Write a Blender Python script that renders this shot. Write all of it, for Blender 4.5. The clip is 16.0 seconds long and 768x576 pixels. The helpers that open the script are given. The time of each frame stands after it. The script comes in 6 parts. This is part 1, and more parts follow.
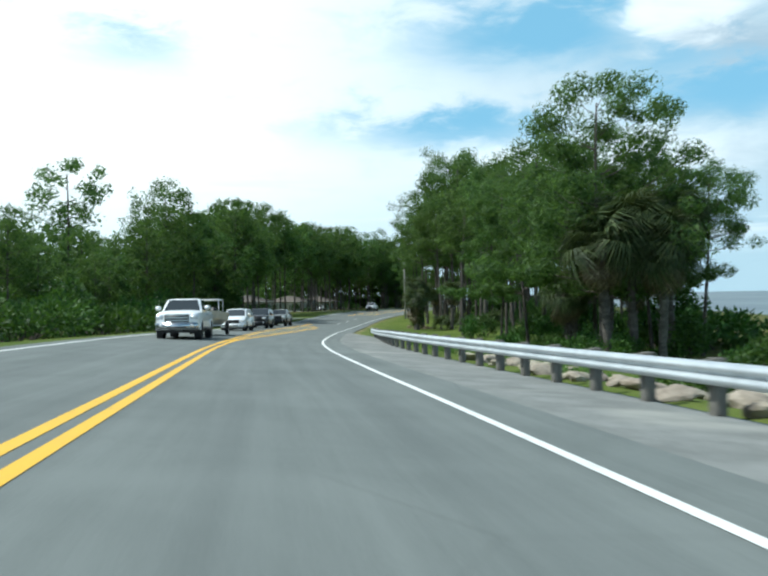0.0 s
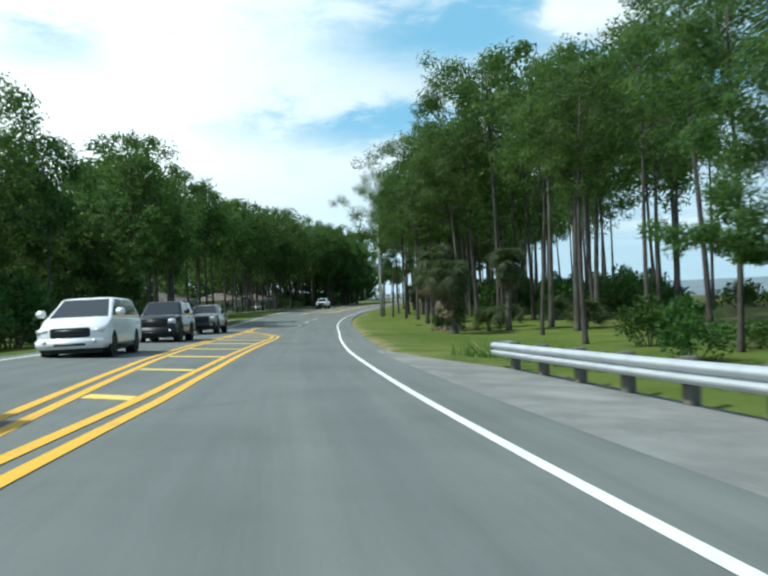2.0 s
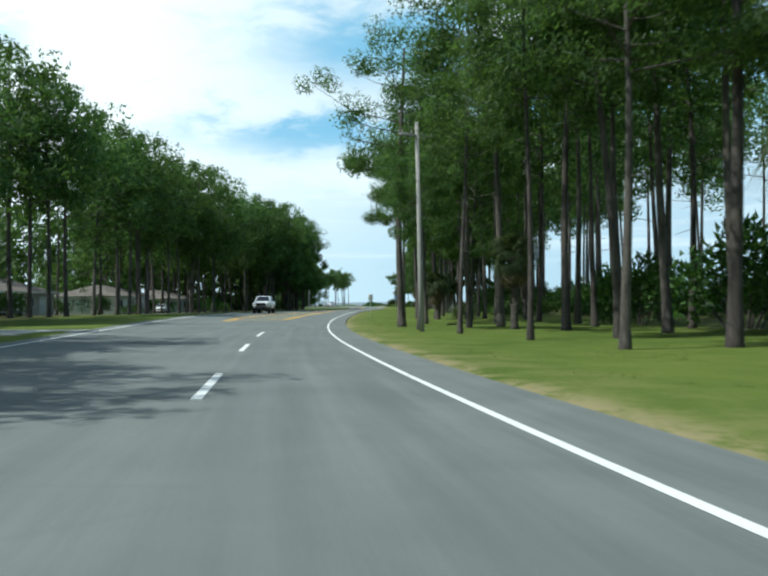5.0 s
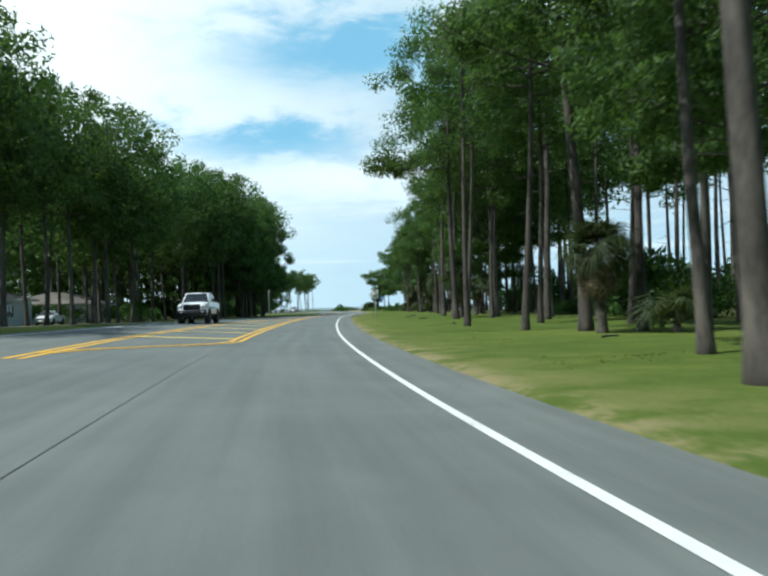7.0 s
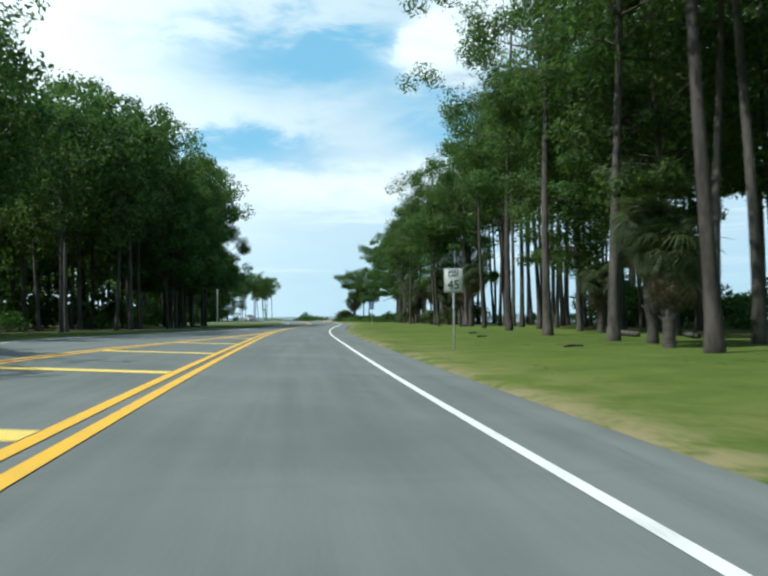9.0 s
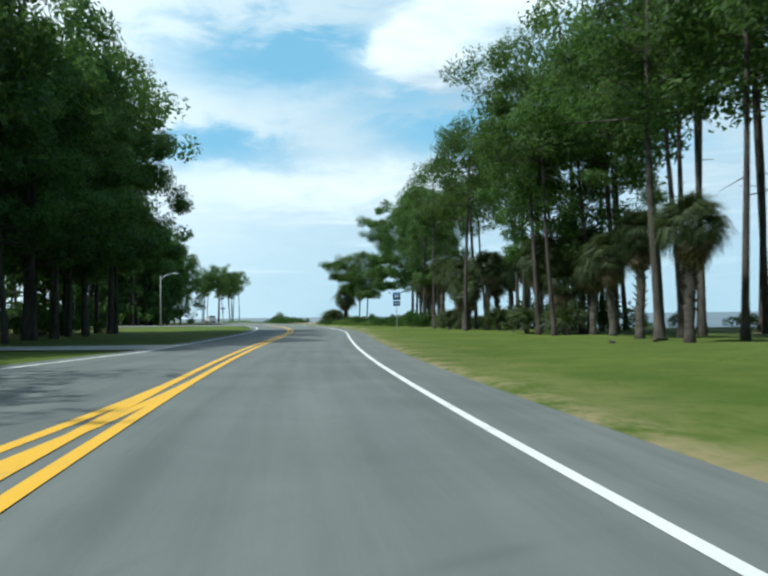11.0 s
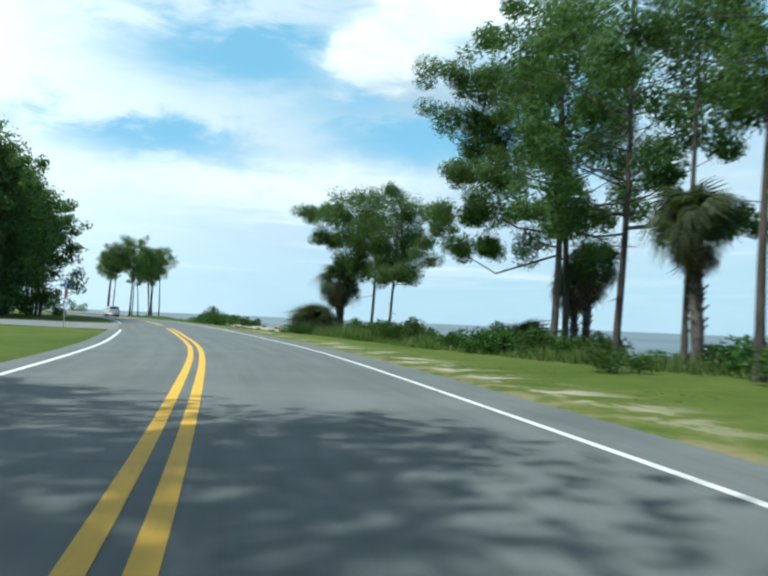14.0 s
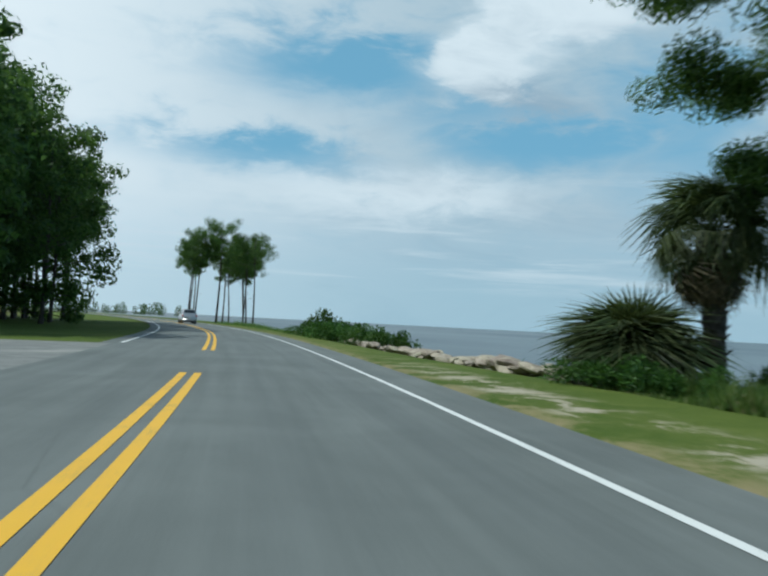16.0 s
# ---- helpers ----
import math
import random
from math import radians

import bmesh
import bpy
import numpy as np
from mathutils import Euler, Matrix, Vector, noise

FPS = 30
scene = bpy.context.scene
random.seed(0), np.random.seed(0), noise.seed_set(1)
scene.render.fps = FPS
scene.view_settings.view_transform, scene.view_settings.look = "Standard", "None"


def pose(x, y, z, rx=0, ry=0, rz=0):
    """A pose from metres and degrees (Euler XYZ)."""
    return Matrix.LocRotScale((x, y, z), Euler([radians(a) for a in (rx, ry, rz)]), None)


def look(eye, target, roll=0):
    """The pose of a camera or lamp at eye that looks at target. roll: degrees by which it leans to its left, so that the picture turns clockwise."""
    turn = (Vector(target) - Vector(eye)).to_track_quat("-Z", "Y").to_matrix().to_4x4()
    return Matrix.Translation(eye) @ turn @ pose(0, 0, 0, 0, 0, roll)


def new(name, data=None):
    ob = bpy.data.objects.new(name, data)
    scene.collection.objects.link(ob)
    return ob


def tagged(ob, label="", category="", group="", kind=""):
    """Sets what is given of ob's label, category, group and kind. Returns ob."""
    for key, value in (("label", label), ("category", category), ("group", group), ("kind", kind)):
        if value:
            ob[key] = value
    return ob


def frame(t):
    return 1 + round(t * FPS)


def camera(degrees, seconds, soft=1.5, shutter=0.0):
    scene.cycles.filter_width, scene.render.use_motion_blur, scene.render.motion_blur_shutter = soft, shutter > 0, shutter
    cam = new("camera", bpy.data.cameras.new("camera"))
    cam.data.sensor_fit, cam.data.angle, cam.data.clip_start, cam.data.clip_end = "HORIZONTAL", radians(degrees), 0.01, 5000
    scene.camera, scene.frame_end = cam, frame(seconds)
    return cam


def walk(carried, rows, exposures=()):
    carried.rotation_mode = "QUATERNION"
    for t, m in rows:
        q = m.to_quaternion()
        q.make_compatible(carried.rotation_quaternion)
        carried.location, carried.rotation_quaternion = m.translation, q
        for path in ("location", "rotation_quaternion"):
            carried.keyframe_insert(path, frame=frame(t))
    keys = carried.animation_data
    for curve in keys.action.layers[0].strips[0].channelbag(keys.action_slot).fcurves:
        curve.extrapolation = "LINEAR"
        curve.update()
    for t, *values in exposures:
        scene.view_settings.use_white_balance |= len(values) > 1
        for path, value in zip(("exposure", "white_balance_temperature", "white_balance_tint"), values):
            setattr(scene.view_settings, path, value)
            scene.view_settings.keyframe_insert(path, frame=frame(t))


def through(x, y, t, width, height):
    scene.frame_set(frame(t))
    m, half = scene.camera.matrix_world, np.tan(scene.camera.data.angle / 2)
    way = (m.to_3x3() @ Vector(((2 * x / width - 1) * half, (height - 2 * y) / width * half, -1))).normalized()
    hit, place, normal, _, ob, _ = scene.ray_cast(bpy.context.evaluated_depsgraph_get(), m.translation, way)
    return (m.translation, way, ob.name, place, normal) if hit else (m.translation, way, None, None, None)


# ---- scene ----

from math import sin, cos, pi, atan2, hypot, exp

# ---------------- camera ----------------
cam = camera(52.4, 16.0, soft=2.4, shutter=0.22)
ROWS = [
    (0.0, 0.00, 0.00, 4.11, -0.00, 0.63, 1.03),
    (0.5, -1.67, 9.68, 3.85, -0.94, 0.69, 3.20),
    (1.0, -3.09, 19.39, 3.60, -1.93, 1.31, 3.50),
    (1.5, -4.26, 29.14, 3.34, -3.65, 0.88, 3.26),
    (2.0, -5.16, 38.89, 3.06, -5.24, 0.38, 2.62),
    (2.5, -5.80, 48.64, 2.79, -6.02, 0.19, 2.19),
    (3.0, -6.24, 58.46, 2.52, -7.26, 0.55, 2.87),
    (3.5, -6.45, 68.38, 2.27, -8.79, 0.65, 1.66),
    (4.0, -6.41, 78.36, 2.04, -8.91, 0.74, 0.56),
    (6.5, -4.17, 129.64, 1.33, -13.07, 1.34, 2.01),
    (7.0, -3.29, 140.12, 1.26, -13.50, 1.30, 1.82),
    (7.5, -2.26, 150.68, 1.21, -14.35, 1.41, 1.63),
    (8.0, -0.95, 161.31, 1.18, -15.30, 1.64, 1.44),
    (8.5, 0.60, 171.96, 1.17, -16.06, 1.78, 1.85),
    (9.0, 2.27, 182.66, 1.17, -16.59, 2.00, 0.76),
    (11.5, 12.01, 236.34, 1.21, -19.53, 2.05, 0.19),
    (12.0, 14.14, 246.96, 1.20, -20.73, 2.12, -0.73),
    (12.5, 16.40, 257.54, 1.20, -21.53, 2.34, -0.29),
    (13.0, 18.81, 268.15, 1.20, -21.98, 2.62, -1.06),
    (13.5, 21.32, 278.81, 1.20, -22.40, 1.57, -0.13),
    (14.0, 23.82, 289.53, 1.21, -22.71, 2.44, -2.39),
    (14.5, 26.21, 300.31, 1.21, -20.29, 2.47, -2.04),
    (15.0, 28.33, 311.17, 1.23, -18.38, 2.38, -1.91),
    (15.5, 30.06, 322.07, 1.26, -16.31, 2.66, -2.56),
    (16.0, 31.25, 333.01, 1.30, -15.13, 2.62, -2.93),
]
walk(cam, [(t, pose(x, y, z, 90 + pitch, roll, yaw)) for t, x, y, z, yaw, pitch, roll in ROWS],
     [(0.0, -0.08, 5780, 1), (4.0, -0.05, 5780, 1), (9.0, -0.05, 5780, 1), (12.0, -0.12, 5740, 1), (14.5, -0.02, 5740, 1), (15.5, -0.36, 5700, 1), (16.0, -0.62, 5660, 1)])

# ---------------- the plan: road line, heights, shore ----------------
EDGE_Y = [-400, -60, -30, 0, 11, 20, 30, 39, 48, 57, 65, 77, 91, 106, 121, 137, 150, 169, 190, 213, 235, 244, 255, 266, 288, 301, 317, 331, 342, 356, 370, 390, 420, 460, 520, 600, 700, 3000]
EDGE_X = [95, 13.5, 7.8, 2.6, 0.85, -0.6, -2.1, -3.1, -3.6, -3.85, -3.98, -3.87, -3.5, -3.15, -2.5, -1.5, -0.3, 2.1, 5.5, 9.7, 14.0, 16.0, 18.7, 21.6, 27.4, 30.0, 32.7, 34.25, 35.25, 36.3, 37.1, 37.8, 37.2, 34.0, 24, 4, -32, -900]
HIGH_Y = [-400, -100, -40, 0, 20, 40, 60, 80, 100, 130, 150, 170, 3000]
HIGH_Z = [3.6, 3.6, 3.5, 2.89, 2.36, 1.82, 1.26, 0.8, 0.46, 0.11, 0.0, 0.0, 0.0]
SHORE_Y = [-400, 0, 40, 70, 110, 200, 260, 290, 315, 340, 365, 400, 460, 540, 3000]
SHORE_O = [30, 30, 38, 60, 75, 70, 48, 26, 17, 13, 10.5, 9.5, 14, 18, 18]
SEA = -1.1


def smooth_curve(ys, vs):
    """A smooth line through the plan's marks (monotone in y)."""
    ys, vs = np.array(ys, float), np.array(vs, float)
    d = np.diff(vs) / np.diff(ys)
    m = np.concatenate([[d[0]], (d[1:] * np.diff(ys)[:-1] + d[:-1] * np.diff(ys)[1:]) / (ys[2:] - ys[:-2]), [d[-1]]])

    def f(y):
        y = min(max(float(y), ys[0]), ys[-1])
        i = int(min(max(np.searchsorted(ys, y) - 1, 0), len(ys) - 2))
        h = ys[i + 1] - ys[i]
        t = (y - ys[i]) / h
        return float((2 * t**3 - 3 * t**2 + 1) * vs[i] + (t**3 - 2 * t**2 + t) * h * m[i] + (-2 * t**3 + 3 * t**2) * vs[i + 1] + (t**3 - t**2) * h * m[i + 1])

    return f


edge_x, high_z = smooth_curve(EDGE_Y, EDGE_X), smooth_curve(HIGH_Y, HIGH_Z)


def shore(y):
    return float(np.interp(y, SHORE_Y, SHORE_O))


def ramp(v, a, b):
    t = min(max((v - a) / (b - a), 0.0), 1.0)
    return t * t * (3 - 2 * t)


def along(y):
    """Unit vector along the road and the one to its right."""
    s = (edge_x(y + 1) - edge_x(y - 1)) / 2
    n = hypot(1, s)
    return (s / n, 1 / n), (1 / n, -s / n)


def at(off, y):
    """Plan place at a square distance off to the right of the white edge line, beside the mark y."""
    (_, _), (rx, ry) = along(y)
    return edge_x(y) + off * rx, y + off * ry


def left_edge(y):
    """Distance of the far white line, left of the near one."""
    return float(np.interp(y, [-400, 20, 60, 90, 115, 150, 218, 252], [9.2, 9.2, 9.5, 10.0, 10.2, 11.6, 11.6, 7.6]))


def paved_right(y):
    return 1.3 + 2.2 * (1 - ramp(y, 53, 66))


def camber(off, y):
    """Rise of the road towards its outer side in the long right-hand bend."""
    tilt = float(np.interp(y, [-60, -20, 55, 75, 95, 112, 130, 165, 185, 210, 265], [0.05, 0.058, 0.056, 0.045, 0.032, 0.025, 0.035, 0.056, 0.050, 0.036, 0.0]))
    return tilt * min(max(-off, 0.0), left_edge(y) + 1.2)


def land(x, y):
    """Height of the ground at a place."""
    e, z = edge_x(y), max(high_z(y), 0.0)
    off = (x - e) * along(y)[1][0]
    if off <= 0:
        left = -off - left_edge(y)
        return z + camber(off, y) - 0.35 * ramp(left, 1.5, 8) * ramp(z, 0.0, 1.0) + 0.15 * ramp(left, 6, 30)
    z -= 0.065 * max(0.0, min(off, paved_right(y)) - 0.9)
    k = ramp(off, paved_right(y) + 0.2, paved_right(y) + 9)
    low = 0.30 * z + 0.02 - 0.35 * ramp(z, 1.6, 2.4)
    g = z * (1 - k) + low * k
    s = shore(y)
    bank = ramp(off, s - 7, s + 1.5)
    out = ramp(off, s + 1.5, s + 30)
    return g * (1 - bank) + (SEA - 0.15) * bank - 2.5 * out


# ---------------- sky and sun ----------------
SUN_AZ, SUN_EL = radians(-96), radians(55)   # from +y towards +x


class Nodes:
    """Short ways to wire a node tree."""

    def __init__(self, tree):
        self.t = tree
        tree.nodes.clear()

    def add(self, kind, **props):
        n = self.t.nodes.new(kind)
        for k, v in props.items():
            if k == "operation":
                n.operation = v
            elif k == "blend_type":
                n.blend_type = v
            elif k == "data_type":
                n.data_type = v
        return n

    def put(self, socket, v):
        if isinstance(v, bpy.types.NodeSocket):
            self.t.links.new(v, socket)
        else:
            socket.default_value = v

    def math(self, op, a, b=0.0, c=0.0, clamp=False):
        n = self.add("ShaderNodeMath", operation=op)
        n.use_clamp = clamp
        for s, v in zip(n.inputs, (a, b, c)):
            self.put(s, v)
        return n.outputs[0]

    def mix(self, f, a, b, blend="MIX"):
        n = self.t.nodes.new("ShaderNodeMix")
        n.data_type, n.blend_type = "RGBA", blend
        self.put(n.inputs[0], f)
        self.put(n.inputs[6], (*a, 1) if isinstance(a, tuple) and len(a) == 3 else a)
        self.put(n.inputs[7], (*b, 1) if isinstance(b, tuple) and len(b) == 3 else b)
        return n.outputs[2]

    def noise(self, vector, scale, detail=4, rough=0.55, warp=0.0):
        n = self.t.nodes.new("ShaderNodeTexNoise")
        self.put(n.inputs["Vector"], vector)
        n.inputs["Scale"].default_value, n.inputs["Detail"].default_value = scale, detail
        n.inputs["Roughness"].default_value, n.inputs["Distortion"].default_value = rough, warp
        return n.outputs["Fac"]

    def span(self, v, a, b, c=0.0, d=1.0):
        n = self.t.nodes.new("ShaderNodeMapRange")
        n.interpolation_type = "SMOOTHSTEP"
        self.put(n.inputs[0], v)
        for i, k in zip((1, 2, 3, 4), (a, b, c, d)):
            n.inputs[i].default_value = k
        return n.outputs[0]


def build_world():
    w = bpy.data.worlds.new("sky")
    scene.world = w
    w.use_nodes = True
    n = Nodes(w.node_tree)
    sky = n.add("ShaderNodeTexSky")
    sky.sky_type, sky.sun_disc = "NISHITA", False
    sky.sun_elevation, sky.sun_rotation = SUN_EL, SUN_AZ
    sky.air_density, sky.dust_density, sky.ozone_density = 1.0, 0.6, 2.0
    co = n.add("ShaderNodeTexCoord").outputs["Generated"]
    sep = n.add("ShaderNodeSeparateXYZ")
    n.put(sep.inputs[0], co)
    az = n.math("MULTIPLY", n.math("ARCTAN2", sep.outputs[0], sep.outputs[1]), 180 / pi)
    el = n.math("MULTIPLY", n.math("ARCSINE", sep.outputs[2]), 180 / pi)
    flat = n.add("ShaderNodeCombineXYZ")
    n.put(flat.inputs[0], n.math("MULTIPLY", az, 0.05))
    n.put(flat.inputs[1], n.math("MULTIPLY", el, 0.13))
    big = n.noise(flat.outputs[0], 1.3, 5, 0.55, 0.6)
    fine = n.noise(flat.outputs[0], 4.5, 6, 0.6, 0.4)
    waz = n.math("ADD", az, n.math("MULTIPLY", n.math("SUBTRACT", big, 0.5), 16.0))
    wel = n.math("ADD", el, n.math("MULTIPLY", n.math("SUBTRACT", fine, 0.5), 5.0))

    def blob(a, e, sa, se):
        u = n.math("DIVIDE", n.math("SUBTRACT", waz, a), sa)
        v = n.math("DIVIDE", n.math("SUBTRACT", wel, e), se)
        return n.math("EXPONENT", n.math("MULTIPLY", n.math("ADD", n.math("MULTIPLY", u, u), n.math("MULTIPLY", v, v)), -1.0))

    # open blue between the clouds
    blue = None
    for a, e, sa, se, k in ((12, 18.5, 9, 2.6, 1.0), (5, 12.0, 8, 1.6, 0.75), (27, 13.4, 9, 2.2, 0.9), (-17, 17.5, 5, 2.0, 0.45),
                            (36, 15, 6, 6, 0.7), (20, 15.5, 8, 2.0, 0.55), (60, 25, 25, 12, 0.8), (14, 34, 40, 6, 0.5)):
        b = n.math("MULTIPLY", blob(a, e, sa, se), k)
        blue = b if blue is None else n.math("MAXIMUM", blue, b)
    # heaped cloud with a grey base
    puff = n.math("MAXIMUM", n.math("MAXIMUM", blob(23.5, 19.0, 4.6, 3.8), blob(25.5, 23.0, 5.5, 3.6)), n.math("MULTIPLY", blob(15, 9.6, 15, 2.3), 0.72))
    cloud = n.math("SUBTRACT", n.math("ADD", 1.02, n.math("MULTIPLY", n.math("SUBTRACT", fine, 0.5), 0.9)), n.math("MULTIPLY", blue, 1.15))
    cloud = n.math("MAXIMUM", cloud, n.span(puff, 0.22, 0.70))
    cover = n.span(cloud, 0.02, 1.05)
    # thin layered streaks low over the bay
    bands = n.add("ShaderNodeCombineXYZ")
    n.put(bands.inputs[0], n.math("MULTIPLY", az, 0.035))
    n.put(bands.inputs[1], n.math("MULTIPLY", el, 0.55))
    streak = n.span(n.noise(bands.outputs[0], 1.5, 5, 0.6, 0.5), 0.48, 0.72)
    streak = n.math("MULTIPLY", streak, n.math("MULTIPLY", n.span(el, 1.5, 4.0), n.span(el, 13.0, 8.0)))
    # towards the horizon a thin haze
    haze = n.span(el, 0.0, 9.0, 1.0, 0.0)
    cover = n.math("MULTIPLY", cover, n.span(el, 1.0, 10.0, 0.55, 1.0))
    cover = n.math("MULTIPLY", cover, n.span(n.math("ADD", el, n.math("MULTIPLY", fine, 14.0)), 30.0, 46.0, 1.0, 0.3))
    # fewer clouds away from the sunlit bank ahead
    aside = n.math("ABSOLUTE", n.math("SUBTRACT", az, 8.0))
    cover = n.math("MULTIPLY", cover, n.span(n.math("ADD", aside, n.math("MULTIPLY", big, 40.0)), 60.0, 110.0, 1.0, 0.42))
    shade = n.span(n.noise(flat.outputs[0], 2.2, 5, 0.6, 0.8), 0.42, 0.75)
    base = n.math("MAXIMUM", n.math("MULTIPLY", blob(26, 16.2, 5.0, 1.6), 0.9), n.math("MULTIPLY", n.math("MULTIPLY", shade, 0.32), n.span(az, -8.0, 22.0)))
    glow = n.span(az, 24.0, -22.0)
    white = n.mix(n.span(puff, 0.15, 0.85), n.mix(glow, (7.8, 9.2, 9.9), (15, 15, 14.7)), (13.0, 13.4, 13.4))
    grey = (5.6, 6.9, 7.9)
    cl = n.mix(base, white, grey)
    blue_sky = n.mix(n.span(el, 24.0, 45.0, 0.62, 0.1), sky.outputs[0], (4.4, 9.2, 12.0))
    blue_sky = n.mix(n.math("MULTIPLY", haze, 0.85), blue_sky, (5.6, 8.5, 9.7))
    col = n.mix(cover, blue_sky, cl)
    col = n.mix(n.math("MULTIPLY", streak, 0.6), col, (11.5, 12.2, 12.4))
    bg = n.add("ShaderNodeBackground")
    n.put(bg.inputs[0], col)
    bg.inputs[1].default_value = 0.09
    out = n.add("ShaderNodeOutputWorld")
    n.put(out.inputs[0], bg.outputs[0])


build_world()
sun_data = bpy.data.lights.new("sun", "SUN")
sun_data.energy, sun_data.angle, sun_data.color = 5.0, radians(0.53), (1.0, 0.95, 0.86)
sun_dir = Vector((sin(SUN_AZ) * cos(SUN_EL), cos(SUN_AZ) * cos(SUN_EL), sin(SUN_EL)))
sun = new("sun", sun_data)
sun.matrix_world = look(sun_dir * 400, (0, 0, 0))


# ---------------- materials ----------------
def material(name, colours, scale=1.0, fine=8.0, rough=0.8, bump=0.3, metal=0.0, random_tone=0.0, spec=0.3, stretch=(1, 1, 1), world_space=False):
    """Two colours mixed by a broad and a fine noise, with relief."""
    m = bpy.data.materials.new(name)
    m.use_nodes = True
    n = Nodes(m.node_tree)
    co = n.add("ShaderNodeNewGeometry").outputs["Position"] if world_space else n.add("ShaderNodeTexCoord").outputs["Object"]
    mp = n.add("ShaderNodeMapping")
    n.put(mp.inputs[0], co)
    mp.inputs["Scale"].default_value = stretch
    a = n.noise(mp.outputs[0], scale, 5, 0.6, 0.3)
    b = n.noise(mp.outputs[0], scale * fine, 4, 0.6)
    f = n.math("ADD", n.math("MULTIPLY", a, 0.65), n.math("MULTIPLY", b, 0.35))
    col = n.mix(n.span(f, 0.32, 0.68), colours[0], colours[1])
    if len(colours) > 2:
        col = n.mix(n.span(n.noise(mp.outputs[0], scale * 0.37, 3, 0.5), 0.52, 0.72), col, colours[2])
    if random_tone:
        r = n.add("ShaderNodeObjectInfo").outputs["Random"]
        hsv = n.add("ShaderNodeHueSaturation")
        n.put(hsv.inputs["Color"], col)
        n.put(hsv.inputs["Value"], n.math("ADD", 1 - random_tone, n.math("MULTIPLY", r, 2 * random_tone)))
        n.put(hsv.inputs["Hue"], n.math("ADD", 0.5 - 0.1 * random_tone, n.math("MULTIPLY", r, 0.2 * random_tone)))
        col = hsv.outputs[0]
    p = n.add("ShaderNodeBsdfPrincipled")
    n.put(p.inputs["Base Color"], col)
    n.put(p.inputs["Roughness"], n.math("ADD", rough - 0.08, n.math("MULTIPLY", b, 0.16), clamp=True))
    p.inputs["Metallic"].default_value = metal
    p.inputs["Specular IOR Level"].default_value = spec
    if bump:
        bp = n.add("ShaderNodeBump")
        bp.inputs["Strength"].default_value, bp.inputs["Distance"].default_value = bump, 0.02
        n.put(bp.inputs["Height"], b)
        n.put(p.inputs["Normal"], bp.outputs[0])
    o = n.add("ShaderNodeOutputMaterial")
    n.put(o.inputs[0], p.outputs[0])
    return m


def leaf_material(name, dark, light, dry=None, through=0.35, tone=0.25, dry_share=0.75):
    """Leaves: varied leaf by leaf and plant by plant, letting some light through."""
    m = bpy.data.materials.new(name)
    m.use_nodes = True
    n = Nodes(m.node_tree)
    isl = n.add("ShaderNodeNewGeometry").outputs["Random Per Island"]
    co = n.add("ShaderNodeTexCoord").outputs["Object"]
    f = n.math("ADD", n.math("MULTIPLY", isl, 0.6), n.math("MULTIPLY", n.noise(co, 0.6, 3), 0.5))
    col = n.mix(n.span(f, 0.25, 0.85), dark, light)
    if dry:
        col = n.mix(n.span(isl, dry_share, dry_share + 0.12), col, dry)
    r = n.add("ShaderNodeObjectInfo").outputs["Random"]
    hsv = n.add("ShaderNodeHueSaturation")
    n.put(hsv.inputs["Color"], col)
    n.put(hsv.inputs["Value"], n.math("ADD", 1 - tone, n.math("MULTIPLY", r, 2 * tone)))
    n.put(hsv.inputs["Hue"], n.math("ADD", 0.485, n.math("MULTIPLY", r, 0.03)))
    d = n.add("ShaderNodeBsdfPrincipled")
    n.put(d.inputs["Base Color"], hsv.outputs[0])
    d.inputs["Roughness"].default_value, d.inputs["Specular IOR Level"].default_value = 0.55, 0.25
    t = n.add("ShaderNodeBsdfTranslucent")
    n.put(t.inputs[0], n.mix(0.5, hsv.outputs[0], (light[0] * 1.3, light[1] * 1.4, light[2] * 0.6)))
    mx = n.add("ShaderNodeMixShader")
    mx.inputs[0].default_value = through
    n.put(mx.inputs[1], d.outputs[0])
    n.put(mx.inputs[2], t.outputs[0])
    o = n.add("ShaderNodeOutputMaterial")
    n.put(o.inputs[0], mx.outputs[0])
    return m


def plain(name, colour, rough=0.5, metal=0.0, spec=0.5, coat=0.0):
    m = bpy.data.materials.new(name)
    m.use_nodes = True
    p = m.node_tree.nodes["Principled BSDF"]
    p.inputs["Base Color"].default_value = (*colour, 1)
    p.inputs["Roughness"].default_value, p.inputs["Metallic"].default_value = rough, metal
    p.inputs["Specular IOR Level"].default_value, p.inputs["Coat Weight"].default_value = spec, coat
    return m


